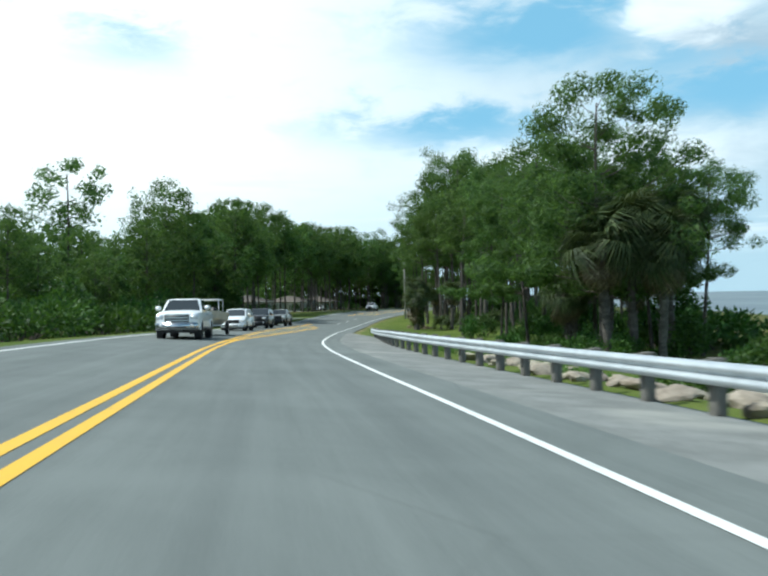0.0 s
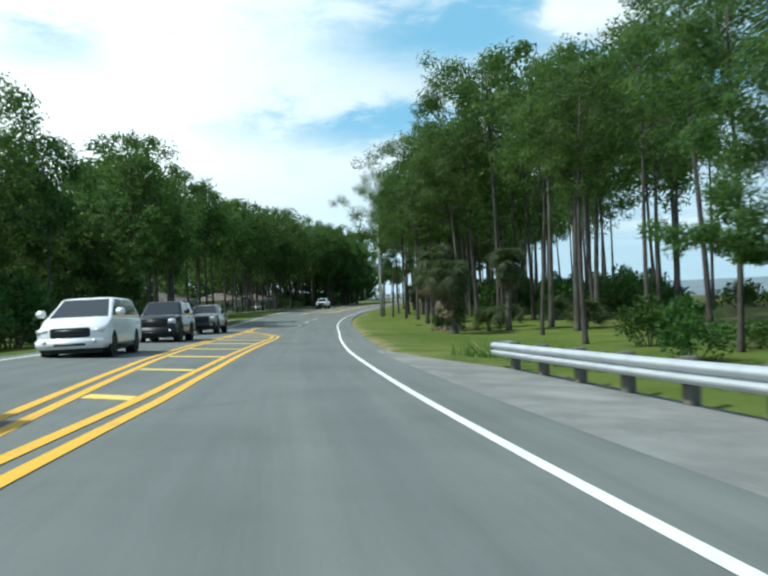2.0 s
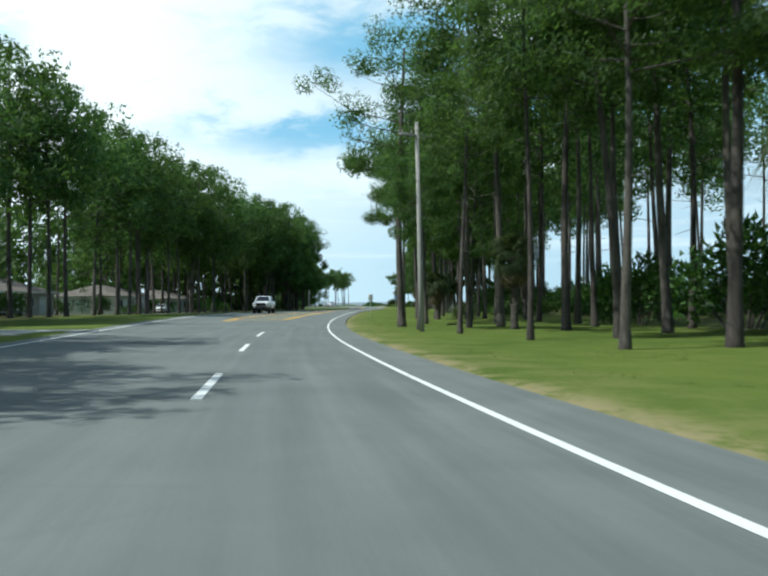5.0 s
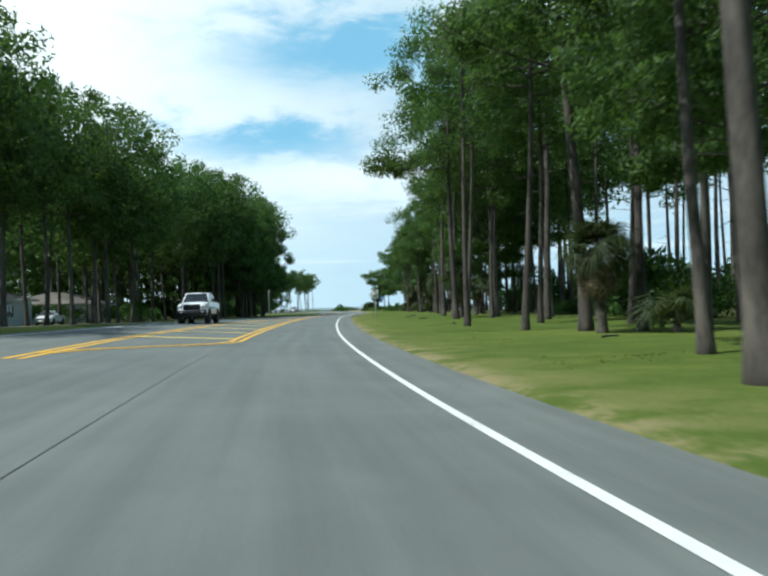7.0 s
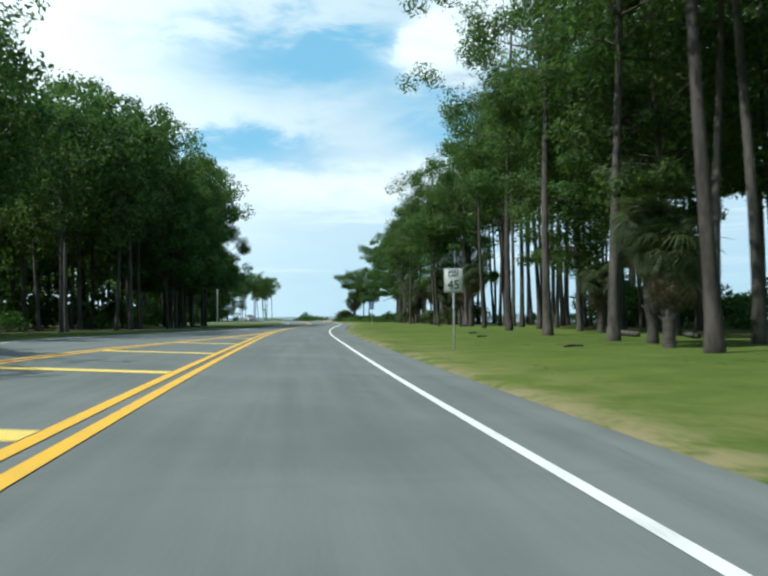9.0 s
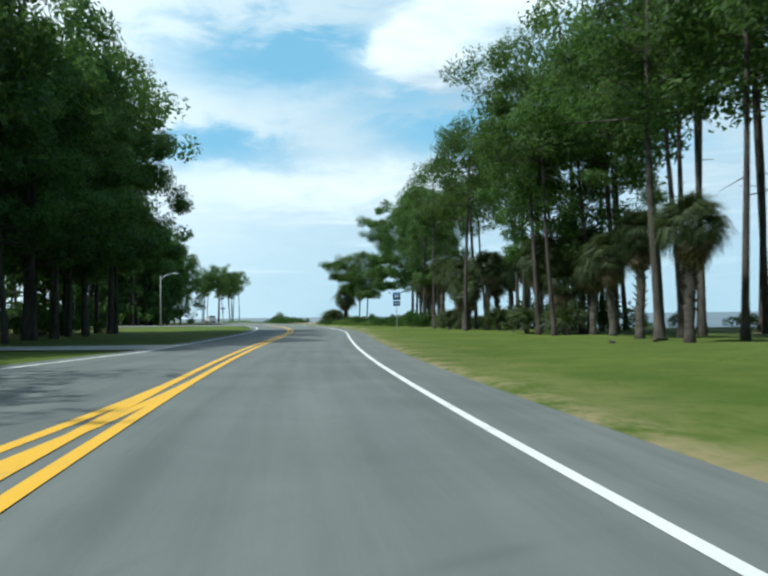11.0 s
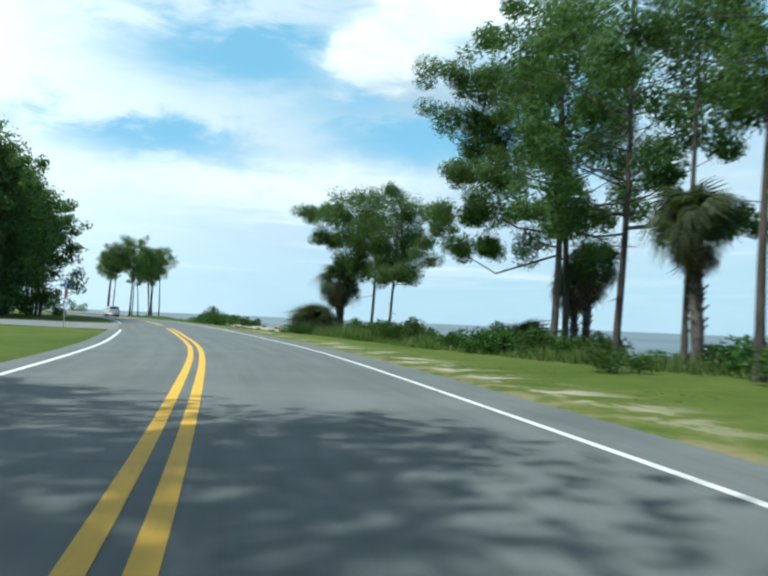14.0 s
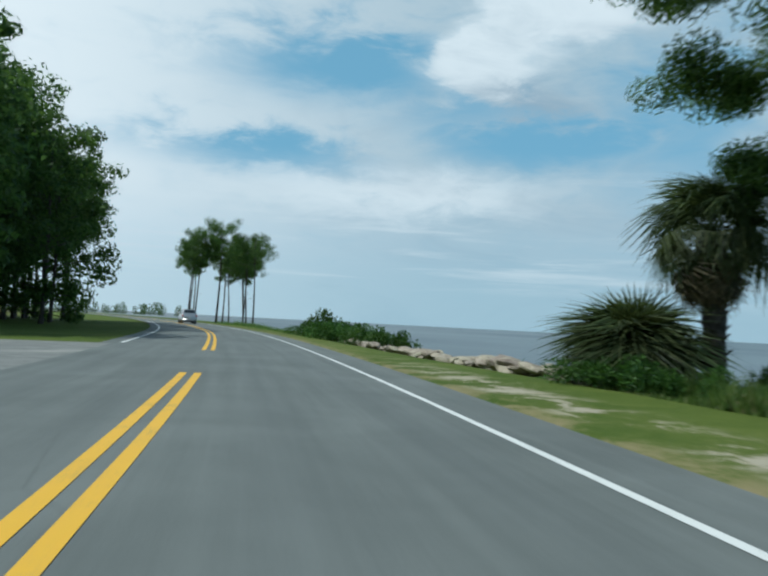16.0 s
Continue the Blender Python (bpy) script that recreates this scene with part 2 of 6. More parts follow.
def asphalt_material():
    m = bpy.data.materials.new("asphalt")
    m.use_nodes = True
    n = Nodes(m.node_tree)
    pos = n.add("ShaderNodeNewGeometry").outputs["Position"]
    uv = n.add("ShaderNodeUVMap").outputs[0]
    sep = n.add("ShaderNodeSeparateXYZ")
    n.put(sep.inputs[0], uv)
    grain = n.noise(pos, 45, 3, 0.7)
    patch = n.noise(pos, 0.35, 5, 0.6, 0.5)
    streak_co = n.add("ShaderNodeMapping")
    n.put(streak_co.inputs[0], uv)
    streak_co.inputs["Scale"].default_value = (1.6, 0.05, 1)
    streak = n.noise(streak_co.outputs[0], 1.5, 4, 0.6)
    f = n.math("ADD", n.math("MULTIPLY", grain, 0.3), n.math("ADD", n.math("MULTIPLY", patch, 0.35), n.math("MULTIPLY", streak, 0.35)))
    col = n.mix(n.span(f, 0.36, 0.64), (0.118, 0.130, 0.122), (0.180, 0.194, 0.182))
    # wheel paths a little darker and smoother
    wp = None
    for lane in (-1.05, -2.85, -5.0, -6.7):
        u = n.math("DIVIDE", n.math("SUBTRACT", sep.outputs[0], lane), 0.4)
        g = n.math("EXPONENT", n.math("MULTIPLY", n.math("MULTIPLY", u, u), -1.0))
        wp = g if wp is None else n.math("MAXIMUM", wp, g)
    col = n.mix(n.math("MULTIPLY", wp, 0.22), col, (0.105, 0.114, 0.108))
    # thin cracks
    vor = n.add("ShaderNodeTexVoronoi")
    vor.feature = "DISTANCE_TO_EDGE"
    n.put(vor.inputs["Vector"], pos)
    vor.inputs["Scale"].default_value = 0.16
    crack = n.math("MULTIPLY", n.span(vor.outputs[0], 0.0, 0.004, 1.0, 0.0), n.span(patch, 0.5, 0.6))
    col = n.mix(n.math("MULTIPLY", crack, 0.25), col, (0.04, 0.04, 0.04))
    p = n.add("ShaderNodeBsdfPrincipled")
    n.put(p.inputs["Base Color"], col)
    n.put(p.inputs["Roughness"], n.math("SUBTRACT", 0.86, n.math("MULTIPLY", wp, 0.1)))
    p.inputs["Specular IOR Level"].default_value = 0.3
    b = n.add("ShaderNodeBump")
    b.inputs["Strength"].default_value, b.inputs["Distance"].default_value = 0.5, 0.01
    n.put(b.inputs["Height"], grain)
    n.put(p.inputs["Normal"], b.outputs[0])
    o = n.add("ShaderNodeOutputMaterial")
    n.put(o.inputs[0], p.outputs[0])
    return m


def ground_material():
    """Mown grass with worn, sandy and bare patches; sand by the shore and under the rail."""
    m = bpy.data.materials.new("ground")
    m.use_nodes = True
    n = Nodes(m.node_tree)
    pos = n.add("ShaderNodeNewGeometry").outputs["Position"]
    uv = n.add("ShaderNodeUVMap").outputs[0]
    sep = n.add("ShaderNodeSeparateXYZ")
    n.put(sep.inputs[0], uv)
    off = sep.outputs[0]
    px = n.add("ShaderNodeSeparateXYZ")
    n.put(px.inputs[0], pos)
    big, mid, fine = n.noise(pos, 0.07, 4, 0.6, 0.5), n.noise(pos, 0.6, 5, 0.65, 0.4), n.noise(pos, 9, 4, 0.7)
    f = n.math("ADD", n.math("MULTIPLY", big, 0.4), n.math("ADD", n.math("MULTIPLY", mid, 0.35), n.math("MULTIPLY", fine, 0.25)))
    grass = n.mix(n.span(f, 0.36, 0.62), (0.066, 0.104, 0.018), (0.122, 0.156, 0.032))
    grass = n.mix(n.span(n.math("ADD", n.math("MULTIPLY", mid, 0.6), n.math("MULTIPLY", fine, 0.4)), 0.56, 0.7), grass, (0.180, 0.165, 0.055))
    # bare earth beside the paving
    near = n.math("MAXIMUM", n.span(off, 2.6, 1.2), n.math("MULTIPLY", n.span(off, 5.0, 1.5), 0.25))
    bare = n.math("MULTIPLY", n.math("MULTIPLY", near, n.span(off, -0.5, 0.2)), n.span(n.math("ADD", n.math("MULTIPLY", mid, 0.7), n.math("MULTIPLY", fine, 0.3)), 0.42, 0.56))
    col = n.mix(bare, grass, (0.29, 0.24, 0.13))
    # loose pale sand along the shore lawn
    sy = sep.outputs[1]
    strand = n.math("MULTIPLY", n.math("MULTIPLY", n.span(off, 1.7, 2.4), n.span(off, 4.3, 2.8)), n.math("MULTIPLY", n.span(sy, 292.0, 304.0), n.span(sy, 366.0, 350.0)))
    strand = n.math("MULTIPLY", strand, n.span(n.math("ADD", n.math("MULTIPLY", mid, 0.75), n.math("MULTIPLY", fine, 0.25)), 0.50, 0.57))
    col = n.mix(strand, col, (0.42, 0.375, 0.28))
    # pine straw under the woods
    straw = n.math("MULTIPLY", n.math("MAXIMUM", n.span(off, 16.0, 26.0), n.span(off, -20.0, -27.0)), n.span(mid, 0.36, 0.6))
    col = n.mix(n.math("MULTIPLY", straw, 0.75), col, (0.12, 0.085, 0.05))
    # wet sand at the water's edge
    low = n.span(px.outputs[2], -0.35, -0.75)
    col = n.mix(low, col, n.mix(mid, (0.22, 0.19, 0.13), (0.36, 0.32, 0.24)))
    p = n.add("ShaderNodeBsdfPrincipled")
    n.put(p.inputs["Base Color"], col)
    p.inputs["Roughness"].default_value, p.inputs["Specular IOR Level"].default_value = 0.95, 0.1
    b = n.add("ShaderNodeBump")
    b.inputs["Strength"].default_value, b.inputs["Distance"].default_value = 0.8, 0.06
    n.put(b.inputs["Height"], fine)
    n.put(p.inputs["Normal"], b.outputs[0])
    o = n.add("ShaderNodeOutputMaterial")
    n.put(o.inputs[0], p.outputs[0])
    return m


def water_material():
    m = bpy.data.materials.new("water")
    m.use_nodes = True
    n = Nodes(m.node_tree)
    pos = n.add("ShaderNodeNewGeometry").outputs["Position"]
    mp = n.add("ShaderNodeMapping")
    n.put(mp.inputs[0], pos)
    mp.inputs["Scale"].default_value = (1, 0.45, 1)
    w1, w2 = n.noise(mp.outputs[0], 0.35, 5, 0.6, 0.3), n.noise(mp.outputs[0], 0.012, 4, 0.6)
    col = n.mix(n.span(w2, 0.35, 0.65), (0.09, 0.115, 0.125), (0.16, 0.19, 0.20))
    p = n.add("ShaderNodeBsdfPrincipled")
    n.put(p.inputs["Base Color"], col)
    p.inputs["Roughness"].default_value, p.inputs["Specular IOR Level"].default_value = 0.42, 0.35
    b = n.add("ShaderNodeBump")
    b.inputs["Strength"].default_value, b.inputs["Distance"].default_value = 0.9, 0.25
    n.put(b.inputs["Height"], w1)
    n.put(p.inputs["Normal"], b.outputs[0])
    o = n.add("ShaderNodeOutputMaterial")
    n.put(o.inputs[0], p.outputs[0])
    return m


def paint_material(name, colour, worn):
    m = bpy.data.materials.new(name)
    m.use_nodes = True
    n = Nodes(m.node_tree)
    pos = n.add("ShaderNodeNewGeometry").outputs["Position"]
    f = n.math("ADD", n.math("MULTIPLY", n.noise(pos, 1.2, 4, 0.6), 0.5), n.math("MULTIPLY", n.noise(pos, 26, 3, 0.7), 0.5))
    col = n.mix(n.span(f, 0.52, 0.68), colour, worn)
    p = n.add("ShaderNodeBsdfPrincipled")
    n.put(p.inputs["Base Color"], col)
    p.inputs["Roughness"].default_value = 0.7
    o = n.add("ShaderNodeOutputMaterial")
    n.put(o.inputs[0], p.outputs[0])
    return m


ASPHALT, GROUND, WATER = asphalt_material(), ground_material(), water_material()
WHITE_LINE = paint_material("white_road_paint", (0.74, 0.74, 0.70), (0.40, 0.41, 0.40))
YELLOW_LINE = paint_material("yellow_road_paint", (0.76, 0.43, 0.03), (0.44, 0.30, 0.08))
HATCH_LINE = paint_material("pale_yellow_road_paint", (0.78, 0.58, 0.12), (0.50, 0.42, 0.20))
SHOULDER = material("shoulder", ((0.16, 0.163, 0.152), (0.25, 0.252, 0.236), (0.31, 0.305, 0.275)), 1.1, 14, 0.95, 0.5, world_space=True)
CONCRETE = material("concrete", ((0.36, 0.35, 0.32), (0.48, 0.46, 0.42), (0.30, 0.29, 0.27)), 0.6, 20, 0.9, 0.3, world_space=True)
BARK = material("pine_bark", ((0.040, 0.034, 0.030), (0.135, 0.115, 0.100), (0.075, 0.064, 0.058)), 1.2, 6, 0.95, 0.9, random_tone=0.18, stretch=(2.2, 2.2, 0.5))
PALM_BARK = material("palm_bark", ((0.05, 0.043, 0.037), (0.14, 0.122, 0.105)), 2.0, 6, 0.95, 0.9, random_tone=0.15, stretch=(1, 1, 2.5))
NEEDLES = leaf_material("pine_needles", (0.022, 0.052, 0.019), (0.122, 0.200, 0.054), (0.18, 0.14, 0.06), 0.50, 0.20, 0.975)
BROAD = leaf_material("broad_leaves", (0.022, 0.056, 0.014), (0.078, 0.152, 0.026), None, 0.28, 0.2)
FROND = leaf_material("palm_frond", (0.030, 0.050, 0.020), (0.110, 0.138, 0.055), None, 0.3, 0.25)
DEAD_FROND = leaf_material("dead_palm_frond", (0.075, 0.058, 0.038), (0.26, 0.205, 0.125), None, 0.2, 0.3)
WEEDS = leaf_material("shore_weeds", (0.06, 0.12, 0.03), (0.18, 0.27, 0.07), (0.30, 0.27, 0.13), 0.4, 0.2, 0.86)
GRASS = leaf_material("mown_grass", (0.10, 0.15, 0.030), (0.18, 0.215, 0.048), (0.28, 0.24, 0.11), 0.45, 0.1, 0.9)
GALVANISED = material("galvanised_steel", ((0.50, 0.53, 0.55), (0.66, 0.69, 0.70)), 1.5, 20, 0.45, 0.05, metal=0.55)
POST_WOOD = material("weathered_post_wood", ((0.09, 0.085, 0.075), (0.20, 0.185, 0.16)), 3, 8, 0.95, 0.6, stretch=(3, 3, 0.6))
GREY_WOOD = material("grey_utility_pole", ((0.24, 0.23, 0.21), (0.36, 0.345, 0.32)), 2, 10, 0.9, 0.5, stretch=(4, 4, 0.4))
ROCK = material("limestone_rock", ((0.24, 0.20, 0.15), (0.46, 0.40, 0.31), (0.17, 0.14, 0.11)), 2, 6, 0.95, 0.8, random_tone=0.2)

# ---------------- mesh helpers ----------------
class Build:
    """Collects points and faces of one mesh."""

    def __init__(self):
        self.v, self.f, self.n = [], [], 0

    def add(self, verts, faces):
        verts = np.asarray(verts, float)
        self.v.append(verts)
        self.f.extend(tuple(i + self.n for i in face) for face in faces)
        self.n += len(verts)

    def tube(self, pts, radii, sides=8, caps=True):
        pts = [Vector(p) for p in pts]
        rings, ref = [], Vector((0.31, 0.95, 0.05))
        for i, p in enumerate(pts):
            d = (pts[min(i + 1, len(pts) - 1)] - pts[max(i - 1, 0)]).normalized()
            u = d.cross(ref if abs(d.dot(ref)) < 0.9 else Vector((1, 0, 0))).normalized()
            w = d.cross(u)
            rings += [p + (u * cos(2 * pi * k / sides) + w * sin(2 * pi * k / sides)) * radii[i] for k in range(sides)]
        faces = []
        for i in range(len(pts) - 1):
            for k in range(sides):
                a, b = i * sides + k, i * sides + (k + 1) % sides
                faces.append((a, b, b + sides, a + sides))
        if caps:
            faces.append(tuple(range(sides))[::-1])
            faces.append(tuple(range((len(pts) - 1) * sides, len(pts) * sides)))
        self.add([tuple(r) for r in rings], faces)

    def box(self, lo, hi):
        (a, b, c), (d, e, f) = lo, hi
        self.add([(a, b, c), (d, b, c), (d, e, c), (a, e, c), (a, b, f), (d, b, f), (d, e, f), (a, e, f)],
                 [(0, 3, 2, 1), (4, 5, 6, 7), (0, 1, 5, 4), (1, 2, 6, 5), (2, 3, 7, 6), (3, 0, 4, 7)])

    def blades(self, base, tip, side):
        """One thin triangle each."""
        k = len(base)
        v = np.empty((k, 3, 3))
        v[:, 0], v[:, 1], v[:, 2] = base - side, base + side, tip
        n0 = self.n
        self.v.append(v.reshape(-1, 3))
        self.f.extend((n0 + 3 * i, n0 + 3 * i + 1, n0 + 3 * i + 2) for i in range(k))
        self.n += 3 * k

    def mesh(self, name, mat, smooth=False):
        me = bpy.data.meshes.new(name)
        me.from_pydata(np.concatenate(self.v).tolist(), [], self.f)
        me.materials.append(mat)
        if smooth:
            me.shade_smooth()
        return me


def thing(name, label, category, m=None, group="", kind=""):
    ob = new(name)
    ob.empty_display_size = 0.3
    if m is not None:
        ob.matrix_basis = m
    return tagged(ob, label, category, group, kind)


def part(name, data, parent, label="", m=None):
    ob = new(name, data)
    ob.parent = parent
    if m is not None:
        ob.matrix_basis = m
    return tagged(ob, label)


def bevelled(b, name, mat, width=0.02, segments=2, angle=30):
    """The collected mesh with its sharp edges rounded."""
    me = b.mesh(name, mat)
    bm = bmesh.new()
    bm.from_mesh(me)
    bmesh.ops.remove_doubles(bm, verts=bm.verts, dist=1e-5)
    sharp = [e for e in bm.edges if len(e.link_faces) == 2 and e.calc_face_angle(0) > radians(angle)]
    bmesh.ops.bevel(bm, geom=sharp, offset=width, segments=segments, affect="EDGES", clamp_overlap=True)
    bm.to_mesh(me)
    bm.free()
    me.shade_smooth()
    return me


def unit(rng, k):
    d = rng.normal(size=(k, 3))
    return d / np.linalg.norm(d, axis=1, keepdims=True)


# ---------------- ground, water, road ----------------
def build_ground():
    ys = np.concatenate([np.linspace(-400, -70, 12), np.arange(-60, 480, 2.0), np.arange(480, 700, 12), np.linspace(720, 3000, 14)])
    offs = np.concatenate([[-2600, -1500, -800, -400, -220, -120, -80, -60, -45, -35, -28, -24, -20], np.arange(-17, 14.1, 0.75), np.arange(15, 50, 2.5), np.arange(50, 115, 5), [150, 300, 700, 1500, 2600]])
    b = Build()
    verts, uvs = [], []
    for y in ys:
        e, rx = edge_x(y), along(y)[1][0]
        le, pr = left_edge(y) + 0.7, paved_right(y)
        for o in offs:
            x = e + o / rx
            z = land(x, y)
            if -le < o < pr:
                z -= 0.14
            else:
                z += 0.03 * noise.noise((x * 0.25, y * 0.25, 0)) + (0.25 * noise.noise((x * 0.03, y * 0.03, 3)) if o > 20 or o < -30 else 0) - 0.02
            verts.append((x, y, z))
            uvs.append((o, y))
    w = len(offs)
    faces = [(i * w + j, i * w + j + 1, (i + 1) * w + j + 1, (i + 1) * w + j) for i in range(len(ys) - 1) for j in range(w - 1)]
    b.add(verts, faces)
    me = b.mesh("ground", GROUND, True)
    lay = me.uv_layers.new(name="plan")
    idx = np.empty(len(me.loops), np.int32)
    me.loops.foreach_get("vertex_index", idx)
    lay.data.foreach_set("uv", np.array(uvs)[idx].ravel())
    tagged(new("ground", me), "mown green lawn with worn sandy patches beside the road", "ground", kind="structure")


def build_water():
    b = Build()
    ys = np.concatenate([[-400, -200], np.arange(-60, 480, 20.0), [520, 600, 700, 1200, 3000]])
    rows = [[(edge_x(y) + (shore(y) - 6) * 1.0, y, SEA), (edge_x(y) + 60 + shore(y), y, SEA), (4200, y, SEA)] for y in ys]
    b.add([p for r in rows for p in r], [(3 * i + j, 3 * i + j + 1, 3 * i + j + 4, 3 * i + j + 3) for i in range(len(ys) - 1) for j in range(2)])
    b.add([(-3000, 3000, SEA), (4200, 3000, SEA), (4200, 4400, SEA), (-3000, 4400, SEA)], [(0, 1, 2, 3)])
    tagged(new("water", b.mesh("water", WATER)), "calm grey-blue bay reaching the horizon", "water", kind="structure")


def strip(offs, y0, y1, step, lift):
    """A band along the road between the given distances (functions of y)."""
    ys = np.linspace(y0, y1, max(2, int((y1 - y0) / step) + 1))
    verts, uvs = [], []
    for y in ys:
        for o in offs:
            d = o(y) if callable(o) else o
            x, yy = at(d, y)
            verts.append((x, yy, max(high_z(yy), 0.0) + camber(d, y) + lift - 0.065 * max(0.0, d - 0.9)))
            uvs.append((d, y))
    w = len(offs)
    faces = [(i * w + j, i * w + j + 1, (i + 1) * w + j + 1, (i + 1) * w + j) for i in range(len(ys) - 1) for j in range(w - 1)]
    return verts, faces, uvs


def surface(name, offs, y0, y1, step, lift, mat):
    b = Build()
    v, f, uvs = strip(offs, y0, y1, step, lift)
    b.add(v, f)
    me = b.mesh(name, mat, True)
    lay = me.uv_layers.new(name="plan")
    idx = np.empty(len(me.loops), np.int32)
    me.loops.foreach_get("vertex_index", idx)
    lay.data.foreach_set("uv", np.array(uvs)[idx].ravel())
    return me


build_ground()
build_water()
road = tagged(new("road", surface("road", [lambda y: -left_edge(y) - 0.75, lambda y: -left_edge(y) * 0.8, lambda y: -left_edge(y) * 0.55, lambda y: -left_edge(y) * 0.3, -1, 0.0, lambda y: 0.9 + 0.4 * ramp(y, 62, 66)], -380, 700, 2.0, 0.0, ASPHALT)),
              "worn grey asphalt road with yellow and white lines", "road", kind="structure")
shoulder = tagged(new("pavement", surface("pavement", [0.9, lambda y: max(paved_right(y), 0.92)], -380, 66, 2.0, -0.004, SHOULDER)),
                  "pale gravelly paved shoulder beside the guardrail", "pavement", kind="structure")


def line(name, off, width, y0, y1, mat, lift=0.006):
    b = Build()
    c = off if callable(off) else (lambda y: off)
    v, f, _ = strip([lambda y: c(y) - width / 2, lambda y: c(y) + width / 2], y0, y1, 1.5, lift)
    b.add(v, f)
    return part(name, b.mesh(name, mat), road)


def centre(y):
    """Distance of the near double yellow from the white edge line."""
    return -float(np.interp(y, [-60, 28, 38, 50, 65, 80, 90, 170, 245, 287, 330, 365, 395], [4.35, 4.35, 4.3, 3.75, 3.62, 3.48, 3.6, 3.8, 4.05, 4.35, 4.4, 4.1, 3.9]))


def gore_left(y):
    """The double yellow beside the far lane."""
    if y < 110:
        return min(centre(y), -float(np.interp(y, [30, 42, 50, 60, 70, 80, 95, 110], [4.3, 4.5, 5.0, 5.65, 6.1, 6.4, 6.6, 6.9])))
    return centre(y) - 3.9 + 3.9 * ramp(y, 196, 241)


def island(y):
    """The near double yellow, with the rounded ends beside the turning lane."""
    if y < 110:
        return float(np.interp(y, [80, 83, 86.5, 89.7, 93.6, 96.5], [centre(y), -3.55, -4.15, -4.95, -6.1, -6.5])) if y > 80 else centre(y)
    return centre(y) - 3.9 * (1 - ramp(y, 158.6, 166.0))


line("edge_line", 0.0, 0.125, -380, 690, WHITE_LINE)
line("edge_line", lambda y: -left_edge(y), 0.15, -380, 340, WHITE_LINE)
line("edge_line", lambda y: -left_edge(y), 0.15, 366, 690, WHITE_LINE)
for d in (-0.16, 0.16):
    line("centre_line", lambda y, d=d: gore_left(y) + d, 0.16, -380, 108, YELLOW_LINE)
    line("centre_line", lambda y, d=d: gore_left(y) + d, 0.16, 157, 350.5, YELLOW_LINE)
    line("centre_line", lambda y, d=d: gore_left(y) + d, 0.16, 362, 690, YELLOW_LINE)
    line("island_line", lambda y, d=d: island(y) + d, 0.16, 27, 97.5, YELLOW_LINE, 0.009)
    line("island_line", lambda y, d=d: island(y) + d, 0.16, 158.8, 249, YELLOW_LINE, 0.009)


def hatch(y):
    """One slanting bar across the hatched island."""
    b = Build()
    a, c = gore_left(y) + 0.26, island(y) - 0.26
    if c - a < 0.4:
        return
    p = [(a, y + 0.15), (c, y - 0.20), (c, y + 0.40), (a, y + 0.75)]
    b.add([(*at(o, k), max(high_z(at(o, k)[1]), 0) + camber(o, k) + 0.0075) for o, k in p], [(0, 1, 2, 3)])
    part("hatch_bar", b.mesh("hatch_bar", HATCH_LINE), road)


for y in (44, 50, 56, 62, 67.5, 73, 78, 82.5, 87.0, 91.4, 168.4, 175.2, 182, 189, 196.5, 204, 212, 220, 228):
    hatch(y)
for y, n in ((109, 4.5), (121.5, 4.5), (133.5, 5.6)):
    line("lane_dash", -3.5, 0.15, y, y + n, WHITE_LINE)
# tarred joint along the lane
line("joint", -3.85, 0.014, 139, 161, plain("tar", (0.07, 0.072, 0.07), 0.7), 0.004)


def side_road(y0, y1, length, mat, label, flare, bend=0.0):
    b = Build()
    rows = []
    for i in range(15):
        t = i / 14
        o = -left_edge((y0 + y1) / 2) - 0.2 - length * t
        fl = flare * (1 - t) ** 3
        for yy in (y0 - fl, (y0 + y1) / 2, y1 + fl):
            x, y = at(o, yy + bend * t)
            rows.append((x, y, land(x, y) + 0.035 if i > 1 else max(high_z(y), 0) + camber(o, yy) + 0.002))
    b.add(rows, [(3 * i + j, 3 * i + 3 + j, 3 * i + 4 + j, 3 * i + 1 + j) for i in range(14) for j in range(2)])
    tagged(new("pavement", b.mesh("pavement", mat)), label, "pavement", kind="structure")


side_road(347, 358, 60, SHOULDER, "grey side road joining between lawns", 7, 6)
side_road(256, 259, 40, CONCRETE, "pale concrete driveway crossing the lawn", 1.5, 4)
side_road(133, 137, 34, CONCRETE, "pale concrete driveway to a house", 1.5, 2)
side_road(196, 199, 34, CONCRETE, "pale concrete driveway under pines", 1.5, 2)

